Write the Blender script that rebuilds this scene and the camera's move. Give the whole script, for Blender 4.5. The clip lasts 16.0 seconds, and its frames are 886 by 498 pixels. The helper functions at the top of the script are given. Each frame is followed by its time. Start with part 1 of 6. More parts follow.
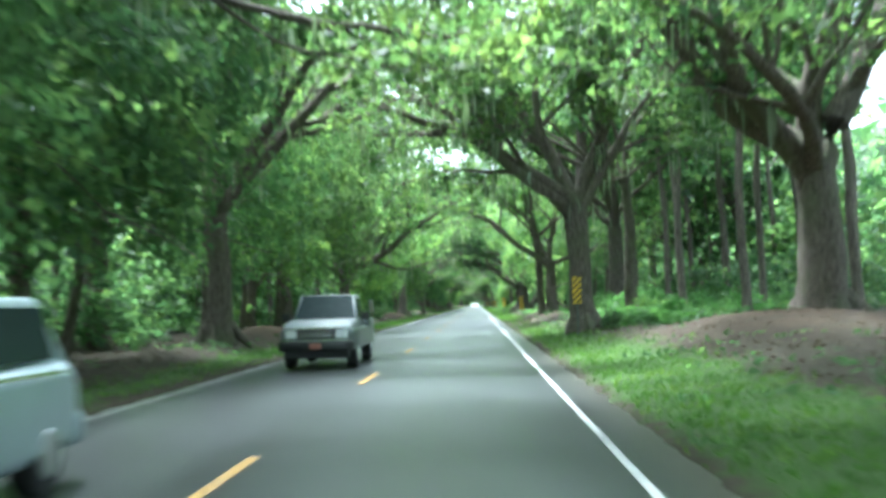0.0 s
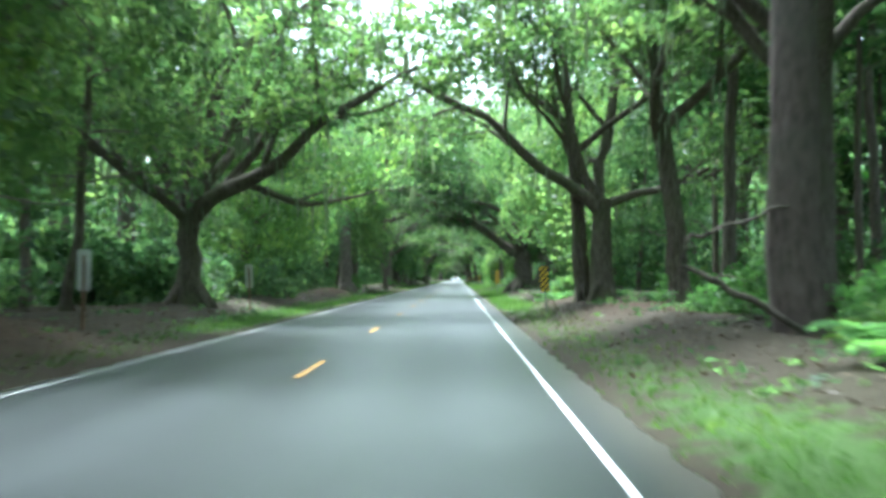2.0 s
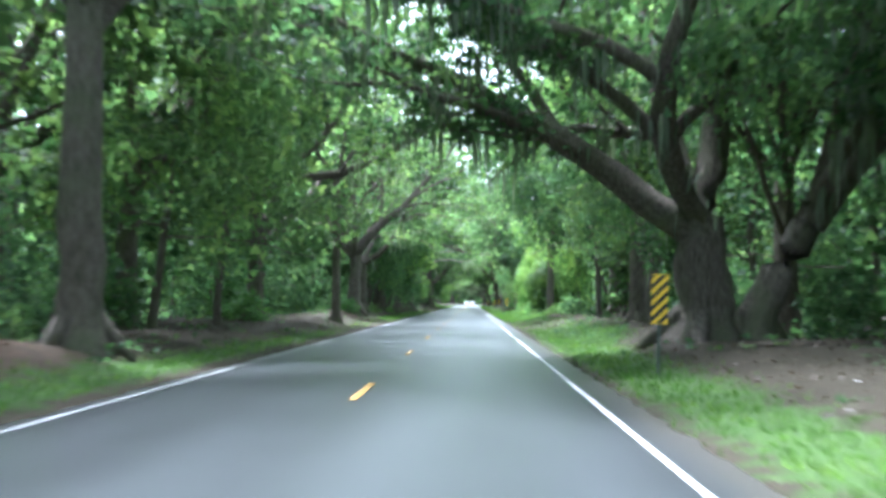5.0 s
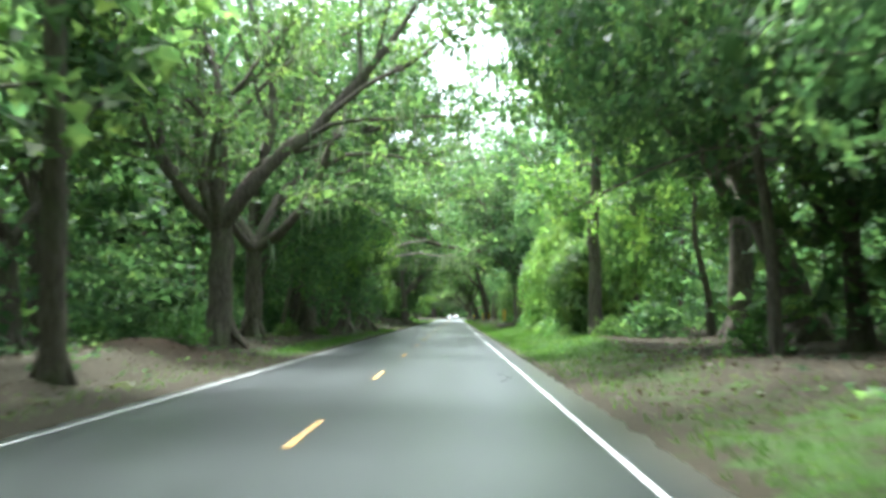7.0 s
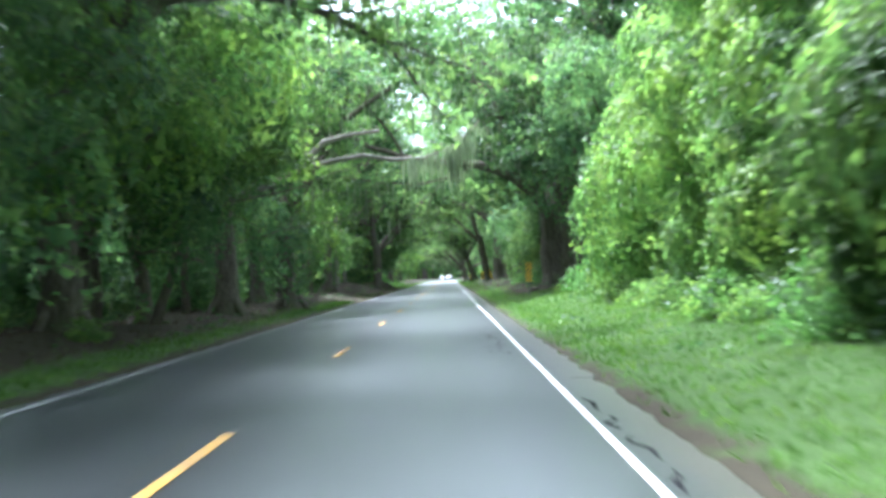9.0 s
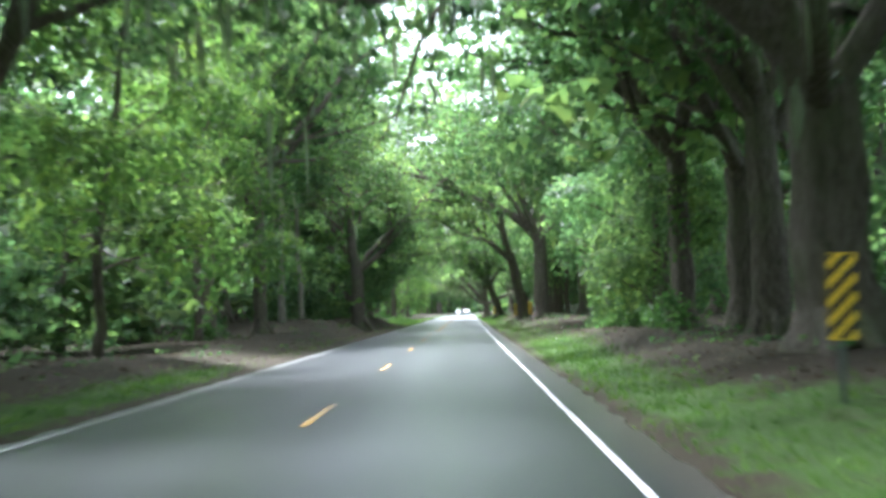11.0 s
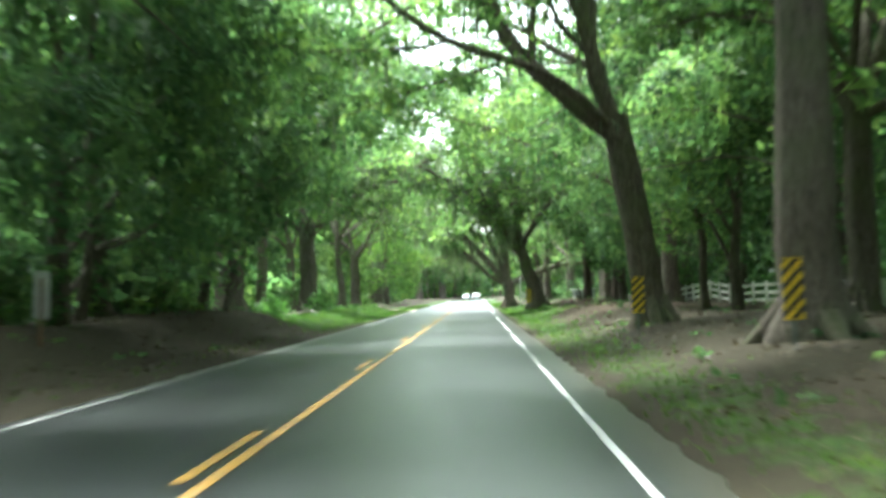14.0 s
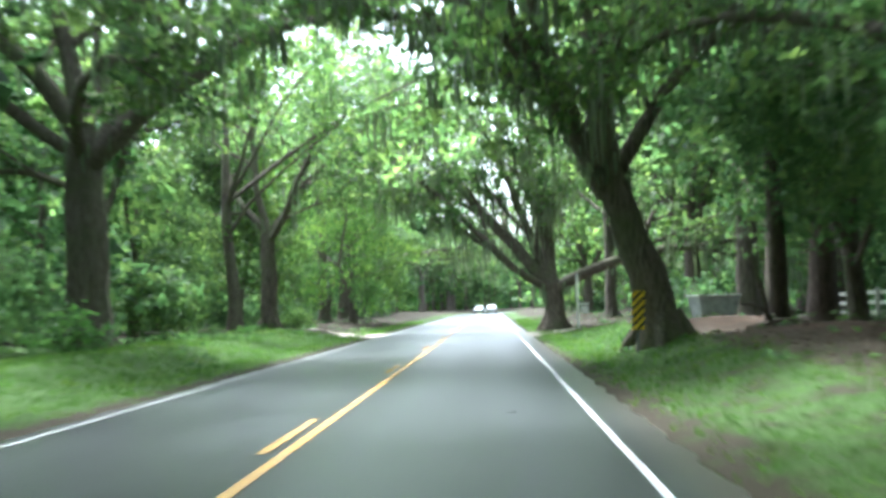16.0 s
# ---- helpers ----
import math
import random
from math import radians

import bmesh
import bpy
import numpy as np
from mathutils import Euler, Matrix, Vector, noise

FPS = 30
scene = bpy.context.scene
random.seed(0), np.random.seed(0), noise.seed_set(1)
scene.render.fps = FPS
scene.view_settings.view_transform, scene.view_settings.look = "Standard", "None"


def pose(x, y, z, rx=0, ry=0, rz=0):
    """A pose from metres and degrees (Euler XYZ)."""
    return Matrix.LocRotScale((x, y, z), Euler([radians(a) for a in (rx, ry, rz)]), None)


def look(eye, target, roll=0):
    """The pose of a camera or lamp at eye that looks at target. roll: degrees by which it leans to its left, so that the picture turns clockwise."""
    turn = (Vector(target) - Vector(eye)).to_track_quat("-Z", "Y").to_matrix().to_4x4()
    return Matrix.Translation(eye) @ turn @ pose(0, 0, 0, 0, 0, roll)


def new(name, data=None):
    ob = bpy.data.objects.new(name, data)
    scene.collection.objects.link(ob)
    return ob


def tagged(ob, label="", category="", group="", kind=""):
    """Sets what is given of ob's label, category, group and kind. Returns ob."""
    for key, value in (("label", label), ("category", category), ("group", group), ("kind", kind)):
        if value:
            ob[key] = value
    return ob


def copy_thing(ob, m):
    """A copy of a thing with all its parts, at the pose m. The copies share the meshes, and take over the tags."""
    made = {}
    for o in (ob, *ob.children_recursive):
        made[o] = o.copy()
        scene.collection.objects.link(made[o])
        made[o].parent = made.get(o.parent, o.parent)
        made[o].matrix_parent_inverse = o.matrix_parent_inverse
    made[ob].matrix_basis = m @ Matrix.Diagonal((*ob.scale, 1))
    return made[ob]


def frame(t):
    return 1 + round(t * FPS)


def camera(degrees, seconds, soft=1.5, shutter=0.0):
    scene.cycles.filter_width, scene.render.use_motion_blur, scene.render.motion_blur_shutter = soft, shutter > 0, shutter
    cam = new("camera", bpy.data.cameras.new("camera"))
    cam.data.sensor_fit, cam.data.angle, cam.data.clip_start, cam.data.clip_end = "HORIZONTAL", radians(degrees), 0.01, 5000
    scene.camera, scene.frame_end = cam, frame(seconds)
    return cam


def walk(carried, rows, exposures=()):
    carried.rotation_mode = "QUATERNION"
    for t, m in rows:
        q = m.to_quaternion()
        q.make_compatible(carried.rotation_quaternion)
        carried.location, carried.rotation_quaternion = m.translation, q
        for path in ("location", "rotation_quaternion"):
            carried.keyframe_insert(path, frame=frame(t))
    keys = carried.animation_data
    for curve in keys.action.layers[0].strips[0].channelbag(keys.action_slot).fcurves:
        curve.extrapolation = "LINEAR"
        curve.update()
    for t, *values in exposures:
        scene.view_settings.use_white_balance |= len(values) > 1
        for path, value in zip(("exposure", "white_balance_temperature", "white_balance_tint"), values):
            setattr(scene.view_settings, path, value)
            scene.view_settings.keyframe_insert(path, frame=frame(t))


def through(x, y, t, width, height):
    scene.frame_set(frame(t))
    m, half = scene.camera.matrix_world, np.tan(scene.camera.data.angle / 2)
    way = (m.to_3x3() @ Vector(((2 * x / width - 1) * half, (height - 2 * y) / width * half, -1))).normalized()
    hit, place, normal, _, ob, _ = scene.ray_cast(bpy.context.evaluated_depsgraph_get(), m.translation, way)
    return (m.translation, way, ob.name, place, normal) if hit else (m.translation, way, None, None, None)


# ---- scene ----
# ---------------------------------------------------------------- camera
cam = camera(43.6, 16.0, soft=3.4, shutter=0.45)
PATH = [
    (0.0, 2.07, 0.00, 1.77, 2.90, 2.22), (0.5, 2.21, 10.29, 0.94, 1.33, 2.15), (1.0, 2.27, 20.56, 0.32, 2.19, 1.65),
    (1.5, 2.22, 30.81, 0.62, 1.75, 0.65), (2.0, 2.16, 41.03, 0.79, 1.51, 0.42), (2.5, 2.07, 51.22, 1.22, 2.92, 0.99),
    (3.0, 1.91, 61.38, 1.55, 2.29, 0.03), (3.5, 1.73, 71.51, 1.96, 2.39, -0.98), (4.0, 1.63, 81.61, 1.90, 3.57, -0.44),
    (4.5, 1.56, 91.70, 1.64, 2.65, -0.45), (5.75, 1.60, 116.95, 1.05, 2.9, 0.1), (7.0, 1.71, 142.11, 0.61, 3.44, 0.64),
    (7.5, 1.81, 152.26, 0.83, 4.03, 1.14), (8.0, 1.88, 162.44, 0.73, 3.69, 1.22), (8.5, 1.93, 172.69, 0.84, 3.26, 2.13),
    (9.0, 2.03, 183.00, 0.29, 1.40, 2.96), (9.5, 2.05, 193.38, 1.10, 3.38, 2.93), (10.75, 2.01, 219.7, 1.25, 3.2, 2.4),
    (12.0, 1.97, 246.75, 1.31, 3.24, 1.87), (12.5, 1.98, 257.75, 1.62, 3.65, 1.64), (13.0, 2.02, 268.88, 1.27, 2.41, 1.78),
    (13.5, 2.01, 280.13, 1.41, 3.08, 1.38), (14.0, 2.11, 291.49, 1.71, 2.38, 1.79), (14.5, 2.18, 302.97, 1.79, 1.55, 1.12),
    (15.0, 2.20, 314.55, 1.70, 2.34, 1.48), (15.5, 2.16, 326.23, 2.38, 2.88, 1.59), (16.0, 2.06, 337.99, 2.48, 3.00, 1.74)]
EYE = 1.365
walk(cam, [(t, pose(x, y, EYE, 90 + p, r, w)) for t, x, y, w, p, r in PATH],
     exposures=[(0.0, 2.9, 5300, -1), (0.5, 2.7, 5200, -6), (1.4, 3.0, 5300, 0), (2.1, 2.52, 5300, 0), (3.2, 2.48, 4980, 2), (4.2, 2.82, 4990, 13), (7.0, 2.4, 5800, 1), (8.0, 2.3, 5850, -3), (9.1, 2.69, 5230, 14), (9.5, 2.84, 5180, 25), (10.3, 2.7, 5500, 13), (12.0, 2.7, 5550, 13), (12.6, 3.19, 5450, 18), (13.1, 3.2, 5700, 6), (13.6, 2.9, 5850, 0), (14.2, 2.75, 5950, -4), (15.0, 2.88, 5850, -2), (15.6, 3.0, 5450, 12), (16.0, 2.6, 5500, 6)])

# ---------------------------------------------------------------- sky and sun
world = bpy.data.worlds.new("overcast_sky")
scene.world = world
world.use_nodes = True
wn, wl = world.node_tree.nodes, world.node_tree.links
sky = wn.new("ShaderNodeTexSky")
sky.sky_type = "NISHITA"
sky.sun_disc = False
sky.sun_elevation, sky.sun_rotation = radians(66), radians(334)
sky.air_density, sky.dust_density, sky.ozone_density = 1.0, 6.0, 0.6
cloud = wn.new("ShaderNodeHueSaturation")
cloud.inputs["Saturation"].default_value = 0.3
wl.new(sky.outputs["Color"], cloud.inputs["Color"])
wl.new(cloud.outputs["Color"], wn["Background"].inputs["Color"])
wn["Background"].inputs["Strength"].default_value = 0.165
sun = new("sun", bpy.data.lights.new("sun", "SUN"))
sun.data.energy, sun.data.angle, sun.data.color = 2.7, radians(12), (1.0, 0.96, 0.89)
sun.matrix_world = look((math.sin(radians(334)) * 40.7, math.cos(radians(334)) * 40.7, 91.4), (0, 0, 0))

# ---------------------------------------------------------------- materials
def nodes_of(name):
    m = bpy.data.materials.new(name)
    m.use_nodes = True
    nt = m.node_tree
    return m, nt.nodes, nt.links, nt.nodes["Principled BSDF"]


def ramp(n, stops):
    r = n.new("ShaderNodeValToRGB")
    e = r.color_ramp.elements
    while len(e) < len(stops):
        e.new(0.5)
    for el, (at_, c) in zip(e, stops):
        el.position, el.color = at_, (*c, 1) if len(c) == 3 else c
    return r


def tex(n, l, scale, detail=4, coords="Object", stretch=(1, 1, 1), rough=0.55):
    tc, mp, no = n.new("ShaderNodeTexCoord"), n.new("ShaderNodeMapping"), n.new("ShaderNodeTexNoise")
    mp.inputs["Scale"].default_value = stretch
    no.inputs["Scale"].default_value, no.inputs["Detail"].default_value = scale, detail
    no.inputs["Roughness"].default_value = rough
    l.new(tc.outputs[coords], mp.inputs["Vector"])
    l.new(mp.outputs["Vector"], no.inputs["Vector"])
    return no


def mix(n, l, a, b, fac, mode="MIX"):
    m = n.new("ShaderNodeMix")
    m.data_type, m.blend_type = "RGBA", mode
    for sock, v in ((m.inputs["Factor"], fac), (m.inputs["A"], a), (m.inputs["B"], b)):
        if isinstance(v, (int, float)):
            sock.default_value = v
        elif isinstance(v, tuple):
            sock.default_value = (*v, 1)
        else:
            l.new(v, sock)
    return m.outputs["Result"]


def bump(n, l, height, strength, dist, b):
    bp = n.new("ShaderNodeBump")
    bp.inputs["Strength"].default_value, bp.inputs["Distance"].default_value = strength, dist
    l.new(height, bp.inputs["Height"])
    l.new(bp.outputs["Normal"], b.inputs["Normal"])


def plain(name, colour, rough=0.6, metal=0.0, vary=0.12, scale=6.0, bumpy=0.0):
    m, n, l, b = nodes_of(name)
    no = tex(n, l, scale, 5)
    lo, hi = tuple(c * (1 - vary) for c in colour), tuple(min(1, c * (1 + vary)) for c in colour)
    r = ramp(n, [(0.3, lo), (0.7, hi)])
    l.new(no.outputs["Fac"], r.inputs["Fac"])
    l.new(r.outputs["Color"], b.inputs["Base Color"])
    b.inputs["Roughness"].default_value, b.inputs["Metallic"].default_value = rough, metal
    if bumpy:
        bump(n, l, no.outputs["Fac"], bumpy, 0.02, b)
    return m


def leaf_material(name, dark, mid, light, through=0.45):
    m, n, l, b = nodes_of(name)
    geo, oi = n.new("ShaderNodeNewGeometry"), n.new("ShaderNodeObjectInfo")
    no = tex(n, l, 0.7, 4)
    add = n.new("ShaderNodeMath")
    add.operation = "MULTIPLY_ADD"
    add.inputs[1].default_value = 0.26
    l.new(geo.outputs["Random Per Island"], add.inputs[0])
    sub = n.new("ShaderNodeMath")
    sub.operation = "MULTIPLY_ADD"
    sub.inputs[1].default_value, sub.inputs[2].default_value = 1.5, -0.36
    l.new(no.outputs["Fac"], sub.inputs[0])
    l.new(sub.outputs[0], add.inputs[2])
    r = ramp(n, [(0.1, dark), (0.5, mid), (0.92, light)])
    l.new(add.outputs[0], r.inputs["Fac"])
    hsv = n.new("ShaderNodeHueSaturation")
    mr = n.new("ShaderNodeMapRange")
    mr.inputs["To Min"].default_value, mr.inputs["To Max"].default_value = 0.75, 1.3
    l.new(oi.outputs["Random"], mr.inputs["Value"])
    l.new(mr.outputs["Result"], hsv.inputs["Value"])
    l.new(r.outputs["Color"], hsv.inputs["Color"])
    l.new(hsv.outputs["Color"], b.inputs["Base Color"])
    b.inputs["Roughness"].default_value = 0.55
    b.inputs["Specular IOR Level"].default_value = 0.3
    tr = n.new("ShaderNodeBsdfTranslucent")
    warm = mix(n, l, hsv.outputs["Color"], (1.5, 1.72, 1.05), 1.0, "MULTIPLY")
    l.new(warm, tr.inputs["Color"])
    ms = n.new("ShaderNodeMixShader")
    ms.inputs["Fac"].default_value = through
    l.new(b.outputs["BSDF"], ms.inputs[1])
    l.new(tr.outputs["BSDF"], ms.inputs[2])
    l.new(ms.outputs["Shader"], n["Material Output"].inputs["Surface"])
    return m


def bark_material(name, dark, light, mossy):
    m, n, l, b = nodes_of(name)
    fine = tex(n, l, 9.0, 6, stretch=(1.6, 1.6, 0.32), rough=0.65)
    big = tex(n, l, 0.7, 4)
    r = ramp(n, [(0.32, dark), (0.68, light)])
    l.new(fine.outputs["Fac"], r.inputs["Fac"])
    rm = ramp(n, [(0.48, (0, 0, 0)), (0.68, (0.75, 0.75, 0.75))])
    l.new(big.outputs["Fac"], rm.inputs["Fac"])
    l.new(mix(n, l, r.outputs["Color"], mossy, rm.outputs["Color"]), b.inputs["Base Color"])
    b.inputs["Roughness"].default_value = 0.92
    b.inputs["Specular IOR Level"].default_value = 0.2
    bump(n, l, fine.outputs["Fac"], 0.9, 0.06, b)
    return m


# leaf tones; DEEP also stands in for shade, BRIGHT for sunlit foliage
LEAF_OAK = leaf_material("oak_leaves", (0.038, 0.072, 0.041), (0.095, 0.15, 0.066), (0.225, 0.28, 0.098), 0.6)
LEAF_DEEP = leaf_material("forest_shade_leaves", (0.032, 0.064, 0.042), (0.076, 0.13, 0.066), (0.17, 0.23, 0.09), 0.6)
LEAF_BRIGHT = leaf_material("broad_sunlit_leaves", (0.036, 0.076, 0.036), (0.1, 0.165, 0.056), (0.235, 0.305, 0.08), 0.58)
LEAF_FERN = leaf_material("fern_fronds", (0.036, 0.082, 0.032), (0.08, 0.155, 0.05), (0.15, 0.26, 0.08), 0.5)
GRASS = leaf_material("grass_blades", (0.03, 0.06, 0.013), (0.06, 0.118, 0.021), (0.135, 0.185, 0.045), 0.42)
DRY = leaf_material("dry_leaves", (0.034, 0.022, 0.015), (0.065, 0.043, 0.027), (0.105, 0.073, 0.046), 0.15)
MOSS = leaf_material("hanging_moss", (0.09, 0.115, 0.078), (0.165, 0.195, 0.135), (0.26, 0.29, 0.225), 0.25)
BARK = bark_material("oak_bark", (0.052, 0.044, 0.036), (0.185, 0.157, 0.126), (0.1, 0.115, 0.06))
BARK_RED = bark_material("red_pine_bark", (0.055, 0.043, 0.038), (0.165, 0.13, 0.112), (0.1, 0.095, 0.075))
BARK_PINE = bark_material("pine_bark", (0.06, 0.05, 0.043), (0.215, 0.18, 0.15), (0.13, 0.125, 0.095))
BARK_PALE = bark_material("pale_bark", (0.15, 0.13, 0.11), (0.36, 0.33, 0.29), (0.2, 0.21, 0.16))


def ground_material():
    m, n, l, b = nodes_of("forest_ground")
    at_ = n.new("ShaderNodeAttribute")
    at_.attribute_name = "turf"
    fine, mid, big = tex(n, l, 14.0, 6, rough=0.7), tex(n, l, 1.7, 5), tex(n, l, 0.22, 3)
    litter = ramp(n, [(0.28, (0.012, 0.01, 0.008)), (0.5, (0.03, 0.022, 0.015)), (0.74, (0.078, 0.053, 0.036))])
    l.new(fine.outputs["Fac"], litter.inputs["Fac"])
    soil = mix(n, l, litter.outputs["Color"], (0.036, 0.034, 0.019), big.outputs["Fac"])
    st = n.new("ShaderNodeAttribute")
    st.attribute_name = "straw"
    needles = tex(n, l, 22.0, 6, stretch=(1.0, 2.6, 1.0), rough=0.75)
    straw = ramp(n, [(0.3, (0.045, 0.028, 0.019)), (0.55, (0.1, 0.064, 0.044)), (0.8, (0.19, 0.125, 0.088))])
    l.new(needles.outputs["Fac"], straw.inputs["Fac"])
    cover = n.new("ShaderNodeMath")
    cover.operation = "MULTIPLY"
    spread = ramp(n, [(0.3, (0.25, 0.25, 0.25)), (0.6, (1, 1, 1))])
    l.new(mid.outputs["Fac"], spread.inputs["Fac"])
    l.new(st.outputs["Fac"], cover.inputs[0])
    l.new(spread.outputs["Color"], cover.inputs[1])
    soil = mix(n, l, soil, straw.outputs["Color"], cover.outputs[0])
    turf = ramp(n, [(0.25, (0.022, 0.038, 0.01)), (0.55, (0.042, 0.08, 0.018)), (0.8, (0.095, 0.11, 0.036))])
    l.new(fine.outputs["Fac"], turf.inputs["Fac"])
    a = n.new("ShaderNodeMath")
    a.operation = "MULTIPLY_ADD"
    a.inputs[1].default_value = 1.5
    l.new(mid.outputs["Fac"], a.inputs[0])
    off = n.new("ShaderNodeMath")
    off.operation = "SUBTRACT"
    off.inputs[1].default_value = 0.75
    l.new(at_.outputs["Fac"], off.inputs[0])
    l.new(off.outputs[0], a.inputs[2])
    edge = ramp(n, [(0.3, (0, 0, 0)), (0.62, (1, 1, 1))])
    l.new(a.outputs[0], edge.inputs["Fac"])
    l.new(mix(n, l, soil, turf.outputs["Color"], edge.outputs["Color"]), b.inputs["Base Color"])
    b.inputs["Roughness"].default_value = 0.95
    b.inputs["Specular IOR Level"].default_value = 0.15
    bump(n, l, fine.outputs["Fac"], 0.8, 0.05, b)
    return m


def asphalt_material():
    m, n, l, b = nodes_of("worn_asphalt")
    grit, patch = tex(n, l, 55.0, 4, rough=0.8), tex(n, l, 0.5, 4, stretch=(1.6, 0.25, 1))
    blotch = tex(n, l, 2.2, 5, stretch=(1.0, 0.4, 1))
    r = ramp(n, [(0.25, (0.025, 0.027, 0.029)), (0.75, (0.047, 0.051, 0.053))])
    l.new(grit.outputs["Fac"], r.inputs["Fac"])
    sep, tc = n.new("ShaderNodeSeparateXYZ"), n.new("ShaderNodeTexCoord")
    l.new(tc.outputs["Object"], sep.inputs[0])
    wave = n.new("ShaderNodeMath")
    wave.operation = "PINGPONG"
    wave.inputs[1].default_value = 0.81
    l.new(sep.outputs["X"], wave.inputs[0])
    wheel = ramp(n, [(0.1, (0.8, 0.8, 0.8)), (0.75, (1.12, 1.12, 1.12))])
    l.new(wave.outputs[0], wheel.inputs["Fac"])
    c = mix(n, l, r.outputs["Color"], wheel.outputs["Color"], 0.8, "MULTIPLY")
    pr = ramp(n, [(0.3, (0.8, 0.8, 0.81)), (0.7, (1.12, 1.12, 1.11))])
    l.new(patch.outputs["Fac"], pr.inputs["Fac"])
    c = mix(n, l, c, pr.outputs["Color"], 0.8, "MULTIPLY")
    br = ramp(n, [(0.36, (0.84, 0.84, 0.84)), (0.6, (1.0, 1.0, 1.0))])
    l.new(blotch.outputs["Fac"], br.inputs["Fac"])
    c = mix(n, l, c, br.outputs["Color"], 0.7, "MULTIPLY")
    # washed-in soil on the crumbling shoulders
    side, far_ = n.new("ShaderNodeMath"), n.new("ShaderNodeMath")
    side.operation, far_.operation = "ABSOLUTE", "MULTIPLY_ADD"
    l.new(sep.outputs["X"], side.inputs[0])
    silt = tex(n, l, 7.0, 6, stretch=(1, 0.5, 1), rough=0.7)
    far_.inputs[1].default_value = 1.1
    l.new(silt.outputs["Fac"], far_.inputs[0])
    l.new(side.outputs[0], far_.inputs[2])
    dirt = n.new("ShaderNodeMapRange")
    dirt.inputs["From Min"].default_value, dirt.inputs["From Max"].default_value = 3.9, 4.25
    l.new(far_.outputs[0], dirt.inputs["Value"])
    l.new(mix(n, l, c, (0.05, 0.046, 0.038), dirt.outputs["Result"]), b.inputs["Base Color"])
    b.inputs["Roughness"].default_value = 0.32
    b.inputs["Specular IOR Level"].default_value = 0.27
    bump(n, l, grit.outputs["Fac"], 0.25, 0.005, b)
    return m


def paint_material(name, colour):
    m, n, l, b = nodes_of(name)
    wear, soft = tex(n, l, 9.0, 6, rough=0.7), tex(n, l, 1.0, 3, stretch=(1, 0.5, 1))
    a = n.new("ShaderNodeMath")
    a.operation = "MULTIPLY_ADD"
    a.inputs[1].default_value = 0.55
    l.new(soft.outputs["Fac"], a.inputs[0])
    l.new(wear.outputs["Fac"], a.inputs[2])
    r = ramp(n, [(0.54, (0.22, 0.22, 0.22)), (0.82, (1, 1, 1))])
    l.new(a.outputs[0], r.inputs["Fac"])
    l.new(mix(n, l, (0.09, 0.09, 0.09), colour, r.outputs["Color"]), b.inputs["Base Color"])
    b.inputs["Roughness"].default_value = 0.55
    return m


GROUND_M, ASPHALT = ground_material(), asphalt_material()
WHITE_LINE = paint_material("white_road_paint", (0.43, 0.44, 0.43))
YELLOW_LINE = paint_material("yellow_road_paint", (0.38, 0.205, 0.014))
SIGN_YELLOW = plain("yellow_sign_sheet", (0.88, 0.56, 0.035), 0.4, 0, 0.08)
SIGN_BLACK = plain("black_sign_sheet", (0.025, 0.025, 0.025), 0.45, 0, 0.2)
SIGN_BACK = plain("bare_aluminium", (0.62, 0.63, 0.62), 0.5, 0.35, 0.12)
STEEL = plain("dull_green_steel", (0.1, 0.12, 0.1), 0.6, 0.4, 0.25)
RUSTY = plain("rusty_steel", (0.2, 0.12, 0.075), 0.75, 0.2, 0.3)
FENCE_WHITE = plain("weathered_white_boards", (0.66, 0.66, 0.6), 0.75, 0, 0.16, 5, 0.2)
DIRT = plain("pale_dirt", (0.36, 0.32, 0.26), 0.95, 0, 0.2, 3, 0.5)
SEAL = plain("crack_sealer", (0.012, 0.012, 0.013), 0.95, 0, 0.2)
SEAL.node_tree.nodes["Principled BSDF"].inputs["Specular IOR Level"].default_value = 0.05
BIN_PAINT = plain("chalky_grey_paint", (0.36, 0.38, 0.36), 0.7, 0.1, 0.25, 4)
LITTER_WHITE = plain("white_paper", (0.8, 0.8, 0.78), 0.8, 0, 0.06)


# ---------------------------------------------------------------- mesh helpers
def mesh_from(name, verts, faces, material, smooth=False):
    """A mesh from an array of points and an array of quads or triangles."""
    verts, faces = np.asarray(verts, np.float32), np.asarray(faces, np.int32)
    me = bpy.data.meshes.new(name)
    k = faces.shape[1]
    me.vertices.add(len(verts))
    me.vertices.foreach_set("co", verts.ravel())
    me.loops.add(faces.size)
    me.loops.foreach_set("vertex_index", faces.ravel())
    me.polygons.add(len(faces))
    me.polygons.foreach_set("loop_start", np.arange(0, faces.size, k, dtype=np.int32))
    me.polygons.foreach_set("use_smooth", np.full(len(faces), smooth))
    me.update(calc_edges=True)
    me.materials.append(material)
    return me


def put(name, me, parent=None, at_=None):
    ob = new(name, me)
    if parent:
        ob.parent = parent
    if at_ is not None:
        ob.matrix_basis = at_ if isinstance(at_, Matrix) else Matrix.Translation(at_)
    return ob


def part(name, bm, material, parent=None, label="", smooth=False):
    me = bpy.data.meshes.new(name)
    bm.to_mesh(me)
    bm.free()
    if smooth:
        me.polygons.foreach_set("use_smooth", [True] * len(me.polygons))
    me.materials.append(material)
    ob = new(name, me)
    if parent:
        ob.parent = parent
    return tagged(ob, label)


